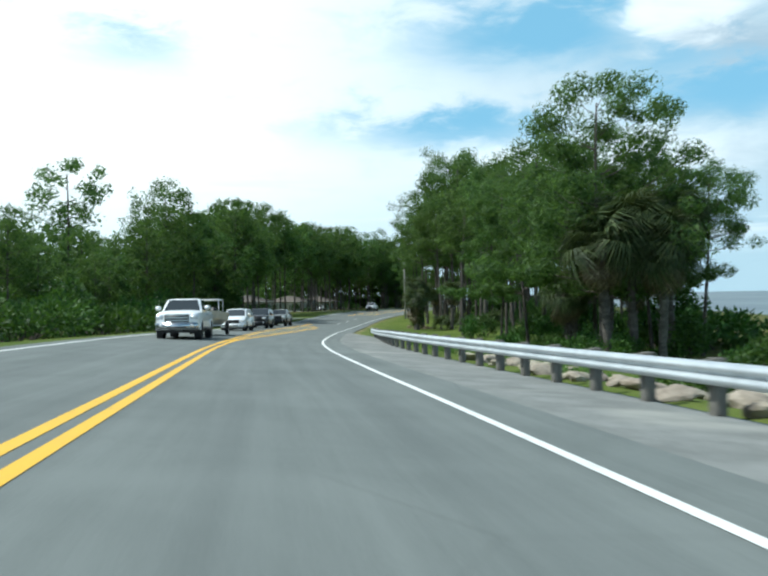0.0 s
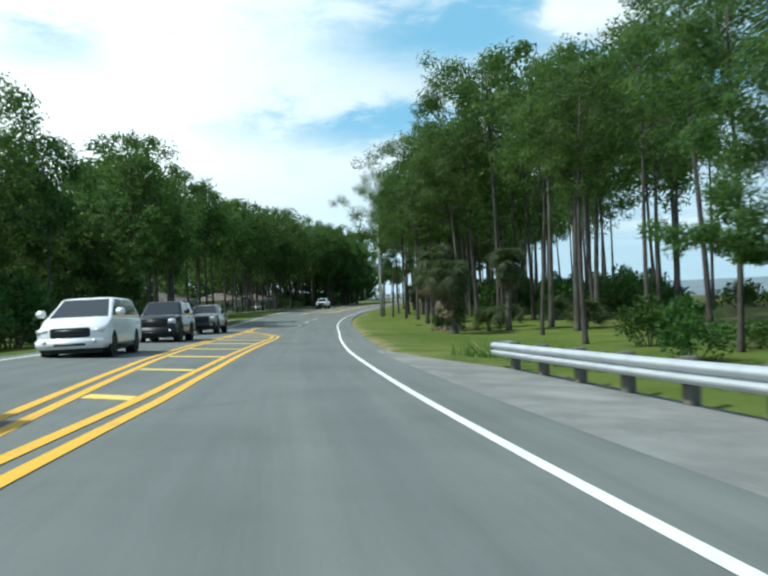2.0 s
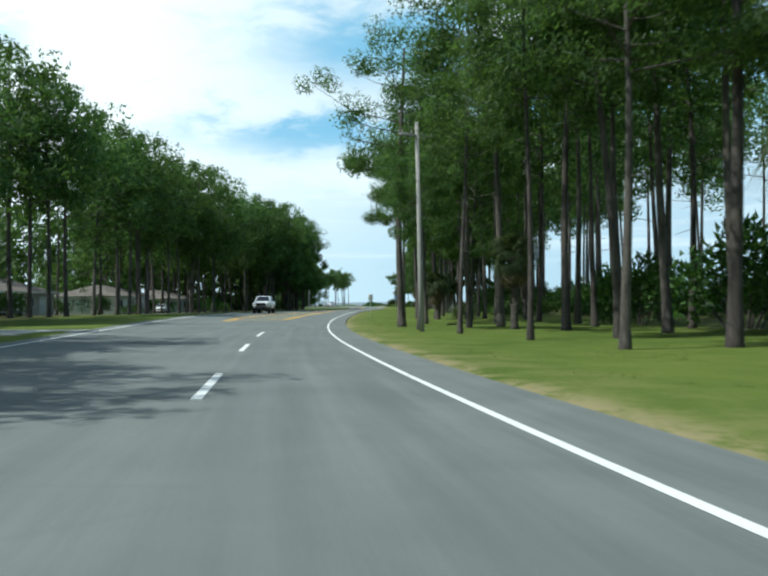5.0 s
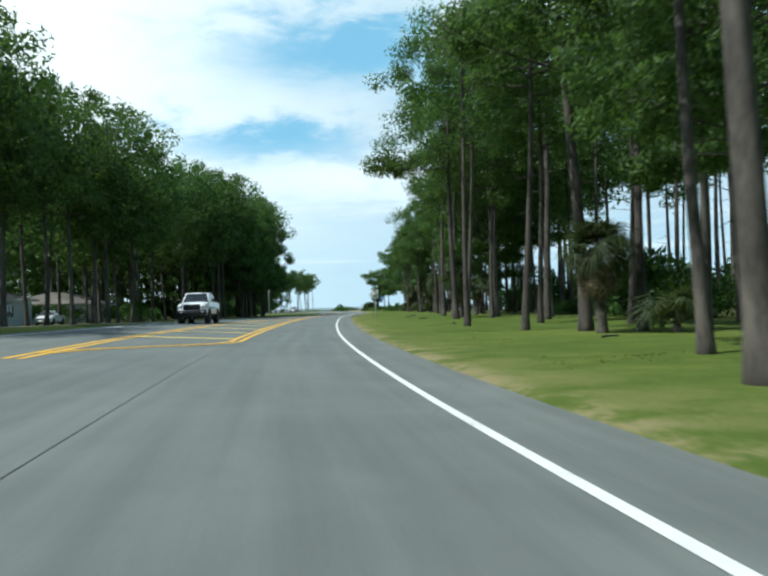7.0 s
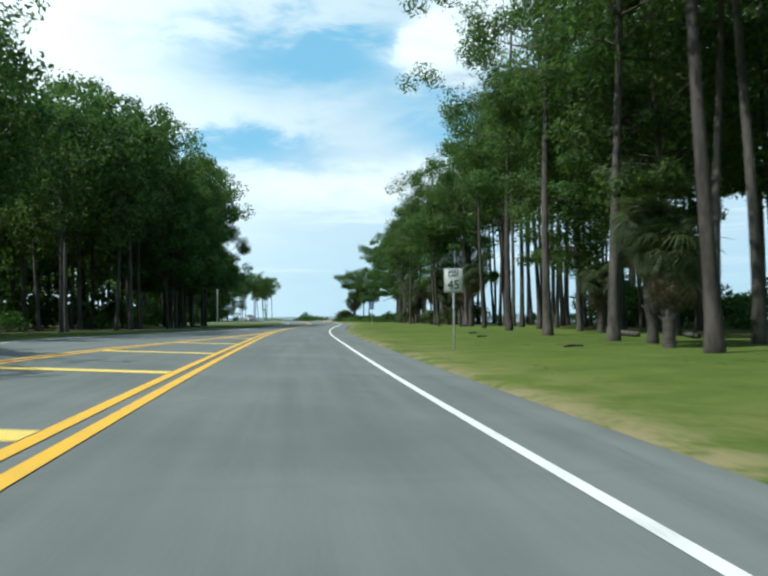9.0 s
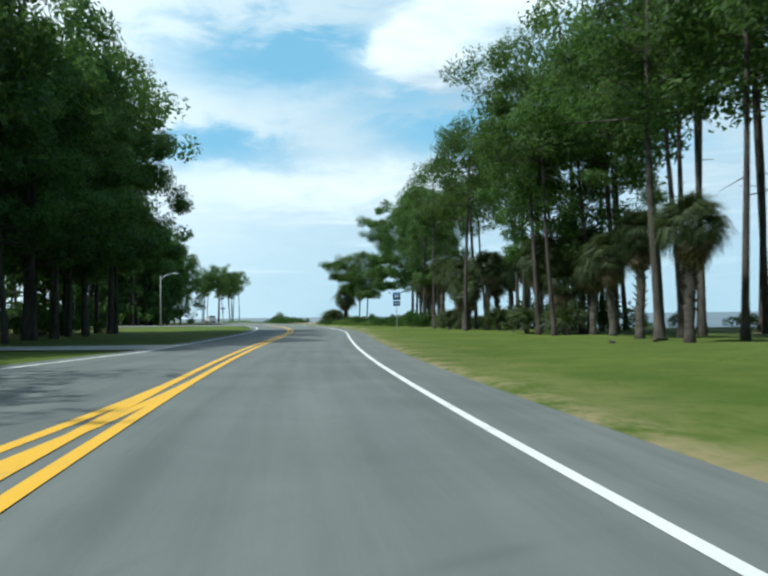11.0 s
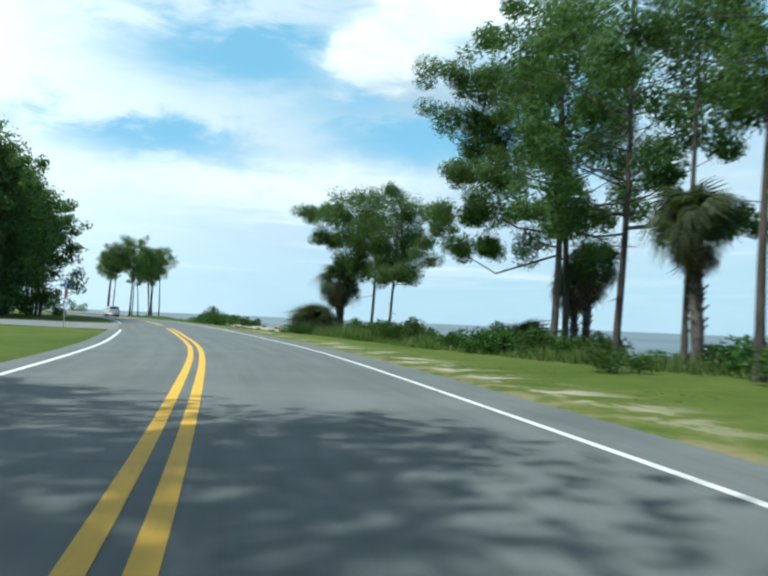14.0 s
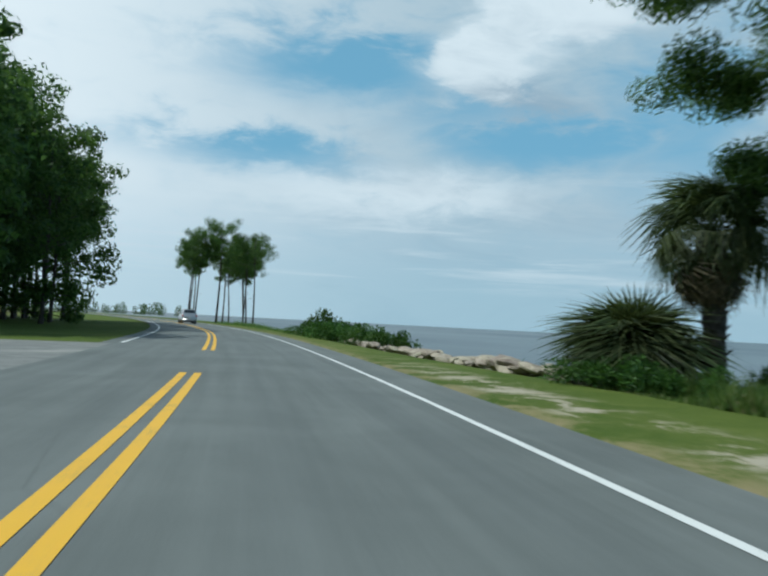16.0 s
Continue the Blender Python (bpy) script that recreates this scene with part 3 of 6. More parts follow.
# ---------------- plants ----------------
def pine_meshes(seed, height, bare, spread, puffs, lean=0.03, size=1.0, per=120, blade=0.34, width=0.05, lumps=3, arms=0, girth=1.0):
    """Trunk with limbs, and a rounded crown of needle tufts heaped in puffs at the limbs' ends.
    bare: share of the trunk below the crown; arms: long bare limbs that reach out of the crown's foot."""
    rng = np.random.default_rng(seed)
    t = Build()
    r0 = (0.0072 * height * (0.85 + 0.3 * rng.random()) + 0.045) * girth
    ph, amp = rng.random() * 6.28, lean * height
    lob = rng.random(3) * 6.28

    def axis(s):
        return np.array([amp * (s**1.5) * cos(ph) + 0.16 * sin(5 * s + ph), amp * (s**1.5) * sin(ph) + 0.16 * cos(4 * s + ph), s * height])

    ss = np.linspace(0, 0.90, 10)
    pts = [axis(s) for s in ss]
    pts[0][2] = -0.5
    rad = [r0 * (1.0 - 0.76 * s) for s in ss]
    rad[0] = r0 * 1.4
    for k, (s, g) in enumerate(((0.012, 1.28), (0.035, 1.06))):
        pts.insert(1 + k, axis(s))
        rad.insert(1 + k, r0 * g)
    t.tube(pts, rad, 8)
    c = Build()

    def spray(base, lie, face):
        """Needle sprays lying along the puff's skin, their tips a little off it."""
        side = np.cross(face, lie)
        side /= np.linalg.norm(side, axis=1, keepdims=True) + 1e-6
        k = (len(base), 1)
        lie = lie / np.linalg.norm(lie, axis=1, keepdims=True) * blade * (0.6 + 0.7 * rng.random(k))
        c.blades(base - lie * 0.4, base + lie * 0.6, -side * width * (0.7 + 0.6 * rng.random(k)))

    squash = np.array([1.0, 1.0, 0.80])

    def tuft(e, R):
        """A few rounded lumps side by side, each filled with loose needle sprays."""
        for j in range(lumps):
            r = R * (0.58 + 0.28 * rng.random())
            cen = e + rng.normal(size=3) * np.array([0.50, 0.50, 0.30]) * R * (j > 0)
            k = int(per / lumps * (r / R / 0.72) ** 2)
            d = unit(rng, k)
            d[:, 2] += 0.20
            face = d + unit(rng, k) * 0.45
            lie = np.cross(face, unit(rng, k))
            lie /= np.linalg.norm(lie, axis=1, keepdims=True) + 1e-6
            lie += d * (0.08 + 0.55 * rng.random((k, 1)) ** 2) + np.array([0, 0, 0.08])
            spray(cen + d * squash * (r * (0.30 + 0.74 * rng.random((k, 1)) ** 0.55)), lie, face)

    def bough(p0, end, sag, rl):
        mid = p0 * 0.48 + end * 0.52 + np.array([0, 0, sag]) + rng.normal(size=3) * 0.05 * np.linalg.norm(end - p0)
        t.tube([p0, mid, end], [rl, rl * 0.7, rl * 0.3], 4, False)

    def girdle(u):
        return max(0.05, 1 - ((u - 0.55) / 0.62) ** 2) ** 0.5

    weights = np.array([girdle(u) ** 1.5 for u in np.linspace(0, 1, 60)]).cumsum()
    weights /= weights[-1]
    for i in range(puffs):
        u = float(np.interp((i + rng.random()) / puffs, weights, np.linspace(0, 1, 60)))
        a = i * 2.39996 + rng.normal() * 0.35
        lim = spread * girdle(u) * (0.86 + 0.17 * sin(2 * a + lob[0]) + 0.13 * sin(3 * a + lob[1] + 4 * u))
        far = lim * (0.38 + 0.62 * rng.random() ** 0.6) if u < 0.95 else lim * 0.8 * rng.random()
        R = size * (0.78 + 0.5 * rng.random()) * height / 19
        z = (bare + (0.985 - bare) * u) * height - 0.35 * R
        ax = axis(z / height)
        e = np.array([ax[0] + cos(a) * far, ax[1] + sin(a) * far, z])
        foot = axis(min(0.88, max(bare * 0.9, (z - far * (0.20 + 0.45 * u)) / height)))
        rl = max(0.024, r0 * 0.30 * (1.1 - 0.8 * u))
        bough(foot, e, -0.05 * far, rl)
        tuft(e, R)
    for i in range(arms):
        a = lob[2] + i * 2.2 + rng.normal() * 0.3 if arms < 3 else pi + 0.35 * (i % 3 - 1)
        s0 = bare * (0.94 + (0.10 if arms < 3 else 0.28) * i)
        p0 = axis(s0)
        far = spread * ((0.95 if arms < 3 else 1.15) + 0.3 * rng.random())
        end = p0 + np.array([cos(a) * far, sin(a) * far, far * (0.04 + 0.14 * rng.random())])
        bough(p0, end, 0.07 * far * rng.normal(), r0 * 0.30)
        for k in range(6):
            q = p0 + (end - p0) * (1.0 - 0.11 * k)
            e = q + np.array([-sin(a), cos(a), 0]) * (0, 0.8, -0.8, 0.3, 0.9, -0.7)[k] * height / 15 + np.array([0, 0, -0.05 + 0.3 * rng.random()])
            bough(q, e, 0.0, r0 * 0.10)
            tuft(e, size * (0.70 + 0.25 * rng.random()) * height / 19)
    # dead stubs below the crown
    for i in range(4):
        s = bare * (0.45 + 0.53 * rng.random())
        p0, a = axis(s), rng.random() * 6.28
        q = p0 + np.array([cos(a), sin(a), 0.25 * rng.normal() - 0.15]) * (0.4 + 1.1 * rng.random())
        t.tube([p0, q], [0.028, 0.008], 4, False)
    return t.mesh("trunk", BARK, True), c.mesh("crown", NEEDLES)


FINE = dict(blade=0.33, per=400, width=0.050, size=1.30)
PINES = [pine_meshes(11, 20, 0.60, 4.8, 20, **FINE), pine_meshes(12, 19, 0.64, 4.4, 17, 0.05, **FINE), pine_meshes(13, 21, 0.56, 5.2, 22, 0.02, arms=1, **FINE),
         pine_meshes(14, 18, 0.56, 4.2, 28, 0.06, **FINE), pine_meshes(15, 20, 0.60, 4.1, 26, 0.03, **FINE), pine_meshes(16, 17, 0.34, 5.8, 44, 0.05, arms=2, **FINE), pine_meshes(17, 17, 0.26, 6.2, 56, 0.03, arms=2, **FINE)]
MIDDLE = dict(blade=0.42, per=140, width=0.105, lumps=3, size=1.46)
DENSE = [pine_meshes(21, 20, 0.46, 4.7, 36, 0.03, **MIDDLE), pine_meshes(22, 19, 0.50, 4.4, 34, 0.04, **MIDDLE), pine_meshes(23, 21, 0.48, 5.0, 38, 0.03, **MIDDLE), pine_meshes(24, 18, 0.40, 4.9, 38, 0.04, **MIDDLE), pine_meshes(25, 15, 0.06, 5.0, 52, 0.03, **MIDDLE)]
GROVE = [pine_meshes(51, 21, 0.62, 4.2, 19, 0.03, **MIDDLE), pine_meshes(52, 20, 0.66, 4.0, 16, 0.04, **MIDDLE), pine_meshes(53, 22, 0.62, 4.4, 19, 0.03, **MIDDLE), pine_meshes(54, 19, 0.56, 4.2, 20, 0.04, **MIDDLE)]
COARSE = dict(blade=0.70, per=38, width=0.27, size=1.65, lumps=2)
DEEP = [pine_meshes(31, 20, 0.46, 4.6, 24, 0.03, **COARSE), pine_meshes(32, 19, 0.50, 4.4, 22, 0.04, **COARSE), pine_meshes(33, 21, 0.46, 4.8, 26, 0.03, **COARSE), pine_meshes(34, 18, 0.08, 5.0, 34, 0.03, **COARSE)]
# the pair of low pines beside the bay, and the spreading one before them
LOW = dict(blade=0.24, per=900, width=0.030)
SHORE = [pine_meshes(61, 12.6, 0.50, 4.1, 28, 0.03, 1.75, lumps=4, arms=3, **LOW), pine_meshes(62, 11.2, 0.48, 3.6, 22, 0.03, 1.75, lumps=4, arms=1, **LOW), pine_meshes(63, 17.5, 0.34, 4.6, 34, 0.02, 1.30, arms=6, girth=1.2, **LOW)]
tree_rng = random.Random(5)


FAR_WOODS = []


def pine(x, y, size=1.0, kind=None, turn=None, dense=False, group="roadside pines", label="", far=False, girth=1.0, grove=False, pool=None):
    pool = pool if pool else DEEP if far else GROVE if grove else DENSE if dense else PINES
    tr, cr = pool[tree_rng.randrange(4 if dense else len(pool)) if kind is None else kind]
    a = tree_rng.random() * 360 if turn is None else turn
    s = size
    m = pose(x, y, land(x, y), 0, 0, a) @ Matrix.Diagonal((s, s, s * (0.94 + 0.12 * tree_rng.random()), 1))
    if far:
        FAR_WOODS.append((tr, cr, m))
        return None
    ob = thing("pine_tree", label or "tall pine with a bare grey-brown trunk and tufted green crown", "tree", m, group)
    part("trunk", tr, ob, "", Matrix.Diagonal((girth, girth, 1, 1)) if girth != 1.0 else None)
    part("crown", cr, ob)
    return ob


def join_far_woods():
    """The trees deep in the woods, too many to tell apart, as one thing."""
    verts, quads, mats_q, n = [], [], [], 0
    cache = {}
    for tr, cr, m in FAR_WOODS:
        for k, me in enumerate((tr, cr)):
            if me.name not in cache:
                v = np.empty(len(me.vertices) * 3)
                me.vertices.foreach_get("co", v)
                cache[me.name] = (v.reshape(-1, 3), [tuple(p.vertices) for p in me.polygons if len(p.vertices) < 6])
            v, f = cache[me.name]
            mm = np.array(m)
            verts.append(v @ mm[:3, :3].T + mm[:3, 3])
            quads.extend(tuple(i + n for i in p) for p in f)
            mats_q.extend([k] * len(f))
            n += len(v)
    me = bpy.data.meshes.new("far_woods")
    me.from_pydata(np.concatenate(verts), [], quads)
    me.materials.append(BARK)
    me.materials.append(NEEDLES)
    me.polygons.foreach_set("material_index", np.array(mats_q, np.int32))
    tagged(new("far_woods", me), "dense dark pine woods behind the roadside trees", "woods", kind="stuff")


def pine_off(off, y, **k):
    x, yy = at(off, y)
    return pine(x, yy, **k)


# measured pines beside the road: place, size, kind
for x, y, s, k in ((11.6, 70.9, 0.83, 1), (7.5, 74.5, 0.70, 3), (13.1, 79.9, 0.80, 0), (8.1, 83.2, 0.72, 1), (11.3, 41.2, 0.88, 6), (15.4, 45.0, 0.70, 5), (17.8, 43.5, 0.62, 3), (13.6, 50, 0.80, 6), (10.2, 56, 0.72, 5), (17.0, 53, 0.72, 5), (12.6, 62, 0.78, 2), (10.2, 66, 0.76, 1), (9.2, 61, 0.62, 5), (7.4, 291.0, 1.05, 5), (6.0, 281, 0.98, 2), (4.0, 272, 1.0, 5), (9.4, 294.5, 1.08, 5), (5.0, 293.0, 1.05, 6), (6.4, 286.0, 1.05, 6), (5.0, 276.5, 1.05, 6),
                   (5.9, 121.2, 0.8, 2), (4.4, 143.7, 0.62, 3), (4.9, 136.2, 0.75, 1), (5.4, 128.5, 0.8, 0), (7.8, 106.5, 0.9, 3), (9.9, 129.5, 0.85, 4),
                   (8.0, 145.0, 1.0, 0), (7.7, 155.3, 0.95, 1), (15.6, 166.2, 0.95, 4), (10.8, 172.0, 0.95, 1),
                   (11.6, 181.6, 0.95, 0), (15.4, 192.2, 1.0, 1), (17.4, 201.2, 1.12, 2), (20.6, 210.6, 1.12, 2), (22.6, 220.0, 1.12, 2), (26.2, 232.2, 1.08, 2), (29.0, 243.0, 0.95, 0), (32.0, 254.0, 0.9, 2),
                   (39.3, 287.9, 0.82, 2), (35.2, 280.6, 0.8, 4), (38.2, 294.2, 0.76, 0), (40.6, 299.2, 0.78, 5), (41.4, 305.0, 0.74, 2), (43.0, 309.4, 0.72, 0), (43.8, 314.0, 0.92, 5), (42.0, 291.5, 0.8, 1), (38.0, 277.0, 0.8, 0),
                   (33.2, 266.5, 0.9, 0), (34.6, 268.8, 0.85, 2), (35.8, 265.2, 0.85, 5), (37.0, 270.5, 0.85, 5), (32.6, 263.6, 0.8, 1), (47.8, 323.0, 0.96, 4)):
    pine(x, y, size=s, kind=k)
for x, y, k, a in ((46.1, 345.2, 0, -62), (46.8, 343.0, 1, 20), (46.0, 321.4, 2, -48)):
    pine(x, y, kind=k, turn=a, pool=SHORE, label="lone pine with a heaped green crown above the shore weeds")
pine(4.7, 149.9, size=0.95, kind=2, girth=1.25, turn=100, label="thick old pine with plated grey-brown bark beside the lawn")

for x, y, s in ((37.0, 272.5, 0.84), (41.4, 284.0, 0.78), (40.2, 270.0, 0.86), (44.0, 289.0, 0.76)):
    pine(x, y, size=s, grove=True)
pine(11.7, 168.8, size=1.0, kind=2, girth=1.25, turn=200, label="thick spreading pine with heavy limbs beside the lawn")

# woods right of the road, thinning towards the bay
right_rng = random.Random(3)


def front(y):
    return float(np.interp(y, [80, 95, 120, 140, 160, 180, 201, 215, 240, 270, 300], [16, 13, 12, 10, 11, 11, 12.5, 15, 15.5, 14.5, 14]))


placed = []


def free(x, y, gap):
    if all(hypot(x - a, y - b) > gap for a, b in placed):
        placed.append((x, y))
        return True
    return False


for i in range(2600):
    y = right_rng.uniform(86, 284)
    depth = right_rng.random() ** 1.5
    wide = float(np.interp(y, [86, 94, 106, 130, 200, 260, 284], [8, 16, 24, 28, 30, 16, 5]))
    off = front(y) + depth * wide
    x, yy = at(off, y)
    if free(x, yy, 4.6 if y < 203 else 3.0) and len(placed) < 128:
        pine(x, yy, size=0.90 + 0.30 * right_rng.random(), dense=depth * wide > 2.5, grove=depth * wide > 1.0 and (y < 203 or y > 240 or depth * wide > 6), group="pine grove by the bay")

# woods left of the road
left_rng = random.Random(8)
placed = []


def left_front(y):
    return float(np.interp(y, [40, 80, 112, 122, 130, 150, 175, 200, 235, 262, 270, 290, 330, 360, 430], [21, 19.5, 17, 17, 22.5, 24.5, 25.5, 25.5, 24.5, 19.4, 19.4, 19.4, 20, 21, 20]))


for i in range(5000):
    y = left_rng.uniform(30, 432)
    depth = left_rng.random() ** 2.3
    off = -left_front(y) - depth * 55
    if 296 < y < 370:
        continue
    open_lawn = 108 < y < 250 and -70 < off < -29
    if open_lawn and left_rng.random() < 0.86:
        continue
    x, yy = at(off, y)
    if free(x, yy, 2.7) and len(placed) < 330:
        k = float(np.interp(y, [30, 68, 73, 90, 106, 126, 175, 220, 300, 380, 430], [0.46, 0.46, 0.66, 0.70, 0.90, 0.86, 0.98, 1.10, 1.06, 1.0, 0.9]))
        if y > 365:
            k = 0.92 + 0.30 * ramp(-off, 19, 27)
        if yy < 140 and x < -0.31 * yy:
            k = min(k, 0.48)
        low = 4 if left_rng.random() < (0.5 if y < 112 else 0.0) and depth * 55 < 8 else None
        pine(x, yy, size=k * (0.88 + 0.28 * left_rng.random()), dense=True, kind=low, far=depth * 55 > 8, group="pine wood across the road")
# far belt of trees that closes the view behind the houses
for i in range(78):
    y = -60 + 6.4 * i
    x, yy = at(-84 - left_rng.uniform(0, 26), y)
    pine(x, yy, size=0.85 + 0.25 * left_rng.random(), kind=3, dense=True, far=True)
for i in range(70):
    pine(-190 + 3.4 * i + left_rng.uniform(-6, 6), 830 + 1.5 * i + left_rng.uniform(0, 60), size=0.45 + 0.25 * left_rng.random(), kind=3, dense=True, far=True)
for i in range(30):
    y = left_rng.uniform(372, 432)
    deep = left_rng.uniform(0, 14)
    x, yy = at(-15.8 - deep, y)
    pine(x, yy, size=(1.1 if i % 2 else 0.84) + 0.015 * deep, kind=4 if i % 2 else None, dense=True, group="pine wood across the road")
pine(-35.0, 87, size=1.08, grove=True, kind=3, group="pine wood across the road", label="single tall thin pine above the roadside trees")
join_far_woods()

# clump of pines on the far bend
far_rng = random.Random(4)
for i in range(13):
    x, y = 38.5 + far_rng.uniform(-7, 7.5), 474 + far_rng.uniform(-10, 26)
    pine(x, y, size=0.72 + 0.24 * far_rng.random(), kind=(1, 3, 4, 0)[i % 4], group="pines on the point")


def frond_mesh(seed, r=0.75, blades=16, droop=0.35):
    """A fan leaf on its stalk, folded along the middle; the stalk runs out along +x."""
    rng = np.random.default_rng(seed)
    b = Build()
    b.tube([(0, 0, 0), (0.45, 0, 0.05), (0.85, 0, 0.0)], [0.018, 0.014, 0.010], 4, False)
    for i in range(blades):
        a = radians(-115 + 230 * i / (blades - 1))
        l = r * (0.75 + 0.25 * cos(a * 0.6)) * (0.9 + 0.2 * rng.random())
        o = np.array([0.85, 0, 0])
        d = np.array([cos(a), sin(a), 0])
        s = np.array([-sin(a), cos(a), 0]) * 0.026
        m = o + d * l * 0.55 + np.array([0, 0, 0.05 - 0.10 * abs(sin(a))])
        e = o + d * l * (0.92 + 0.08 * rng.random()) + np.array([0, 0, -droop * l * (0.5 + 0.9 * rng.random())])
        b.add([o, m - s, m + s, e], [(0, 1, 2), (1, 3, 2)])
    return b


FRONDS = [frond_mesh(i, 0.80 + 0.12 * i, 32, 0.42 + 0.20 * i).mesh("frond", FROND) for i in range(3)]
DEAD = [frond_mesh(7 + i, 0.70, 18, 0.8).mesh("dead_frond", DEAD_FROND) for i in range(2)]


def palm(x, y, height, seed, size=1.0, green=44, dead=34, lean=0.04, label="", thick=1.0):
    """Cabbage palm: rough trunk, round head of fan leaves, skirt of dry ones."""
    rng = random.Random(seed)
    ob = thing("cabbage_palm", label or "cabbage palm with fan leaves and a skirt of dry fronds", "palm tree", pose(x, y, land(x, y), 0, 0, rng.random() * 360), "cabbage palms")
    b = Build()
    n = 9
    pts = [(lean * height * (i / n) ** 2, 0.06 * sin(i), -0.3 + (height + 0.3) * i / n) for i in range(n + 1)]
    b.tube(pts, [thick * (0.24 if i == 0 else 0.17 + 0.03 * (i % 2) + (0.06 if i > n - 3 else 0)) for i in range(n + 1)], 9)
    for i in range(44):   # old leaf bases
        z, a = height * (0.25 + 0.75 * i / 44), i * 2.4
        q = np.array([lean * height * (z / height) ** 2, 0, z])
        o = np.array([cos(a), sin(a), 0])
        b.tube([q + o * 0.12 * thick, q + o * (0.2 + 0.14 * thick) + (0, 0, 0.24)], [0.055, 0.02], 4, False)
    part("trunk", b.mesh("trunk", PALM_BARK, True), ob)
    top = Vector(pts[-1])
    for i in range(green):
        el = 70 - 105 * (i / green) ** 1.1 + rng.uniform(-10, 10)
        k = size * rng.uniform(0.85, 1.15)
        part("frond", FRONDS[rng.randrange(3)], ob, "", Matrix.Translation(top) @ pose(0, 0, 0, 0, -el, i * 137.5 + rng.uniform(-15, 15)) @ pose(0, 0, 0, rng.uniform(-40, 40)) @ Matrix.Scale(k, 4))
    for i in range(dead):
        el = -40 - 45 * rng.random()
        part("dead_frond", DEAD[rng.randrange(2)], ob, "dry brown hanging frond", Matrix.Translation(top - Vector((0, 0, 0.1 + (0.5 if thick < 1.2 or x > 40 else 1.5) * rng.random()))) @ pose(0, 0, 0, 0, -el, i * 137.5 + rng.uniform(-20, 20)) @ pose(0, 0, 0, rng.uniform(-60, 60)) @ Matrix.Scale(size * rng.uniform(0.8, 1.1), 4))
    return ob


def palmetto(x, y, seed, size=1.0, count=30, label="", green=1.0):
    """A trunkless fan palm: fronds fanning out of the ground."""
    rng = random.Random(seed)
    ob = thing("saw_palmetto", label or "low dark green fan palm bush on the grass", "shrub", pose(x, y, land(x, y) - 0.05, 0, 0, rng.random() * 360), "palmetto bushes")
    b = Build()
    b.tube([(0, 0, -0.1), (0.02, 0, 0.40 * size)], [0.2, 0.12], 7)
    part("stem", b.mesh("stem", PALM_BARK), ob)
    for i in range(count):
        el = 88 - 70 * (i / count) + rng.uniform(-8, 8)
        k = size * rng.uniform(0.8, 1.2)
        part("frond", FRONDS[rng.randrange(3)], ob, "", pose(0, 0, 0.32 * size, 0, -el, i * 137.5 + rng.uniform(-20, 20)) @ pose(0, 0, 0, rng.uniform(-50, 50)) @ Matrix.Scale(k, 4))
    return ob


for i, (x, y, h, s) in enumerate(((3.64, 87.7, 3.4, 1.15), (3.9, 94.4, 4.9, 1.2), (4.6, 95.6, 4.2, 1.1), (5.2, 109.5, 4.2, 1.1), (11.2, 47.5, 3.6, 1.25), (13.4, 46.4, 6.2, 1.4), (15.4, 48.5, 4.6, 1.3),
                               (12.3, 50.5, 3.9, 1.2), (6.2, 112.5, 4.6, 1.1), (7.8, 90.0, 4.4, 1.1), (11.4, 166.6, 3.0, 1.1), (9.2, 140.4, 4.0, 1.15), (18.6, 204.6, 3.0, 1.1), (20.2, 207.8, 4.2, 1.1), (25.5, 214.0, 3.2, 1.0), (27.0, 222.0, 3.0, 1.0),
                               (31.2, 251.0, 4.6, 1.1), (33.0, 256.5, 4.8, 1.1), (34.6, 261.0, 4.2, 1.1), (36.0, 266.0, 5.0, 1.1), (36.6, 284.0, 4.6, 1.15), (37.6, 285.5, 4.4, 1.1), (38.2, 292.6, 5.2, 1.1), (40.4, 300.0, 5.0, 1.1), (42.3, 303.0, 4.6, 1.1),
                               (43.0, 309.0, 4.8, 1.1), (34.0, 267.6, 4.6, 1.2), (35.2, 263.6, 4.0, 1.2), (34.9, 266.2, 3.0, 1.1), (36.1, 282.6, 3.0, 1.1), (37.4, 281.6, 5.0, 1.1), (37.2, 286.8, 4.4, 1.1), (39.4, 290.4, 3.4, 1.1), (41.5, 295.5, 4.0, 1.1), (49.2, 323.0, 5.6, 1.2), (50.4, 325.5, 4.8, 1.1), (45.7, 351.4, 5.0, 1.45), (38.0, 274.6, 5.0, 1.2), (39.6, 277.2, 4.2, 1.2), (41.0, 281.6, 5.2, 1.2), (37.6, 268.4, 4.6, 1.2), (40.4, 285.6, 4.4, 1.2), (42.6, 287.5, 5.0, 1.2), (11.0, 38.6, 6.0, 1.7), (12.6, 39.6, 6.8, 1.7), (13.9, 38.9, 5.8, 1.7), (15.0, 41.0, 7.0, 1.7))):
    palm(x, y, h, 40 + i, s * 0.80, thick=1.7 if i < 3 or i == 36 else 1.15, green=52, dead=60 if i < 3 or i == 36 else 40)
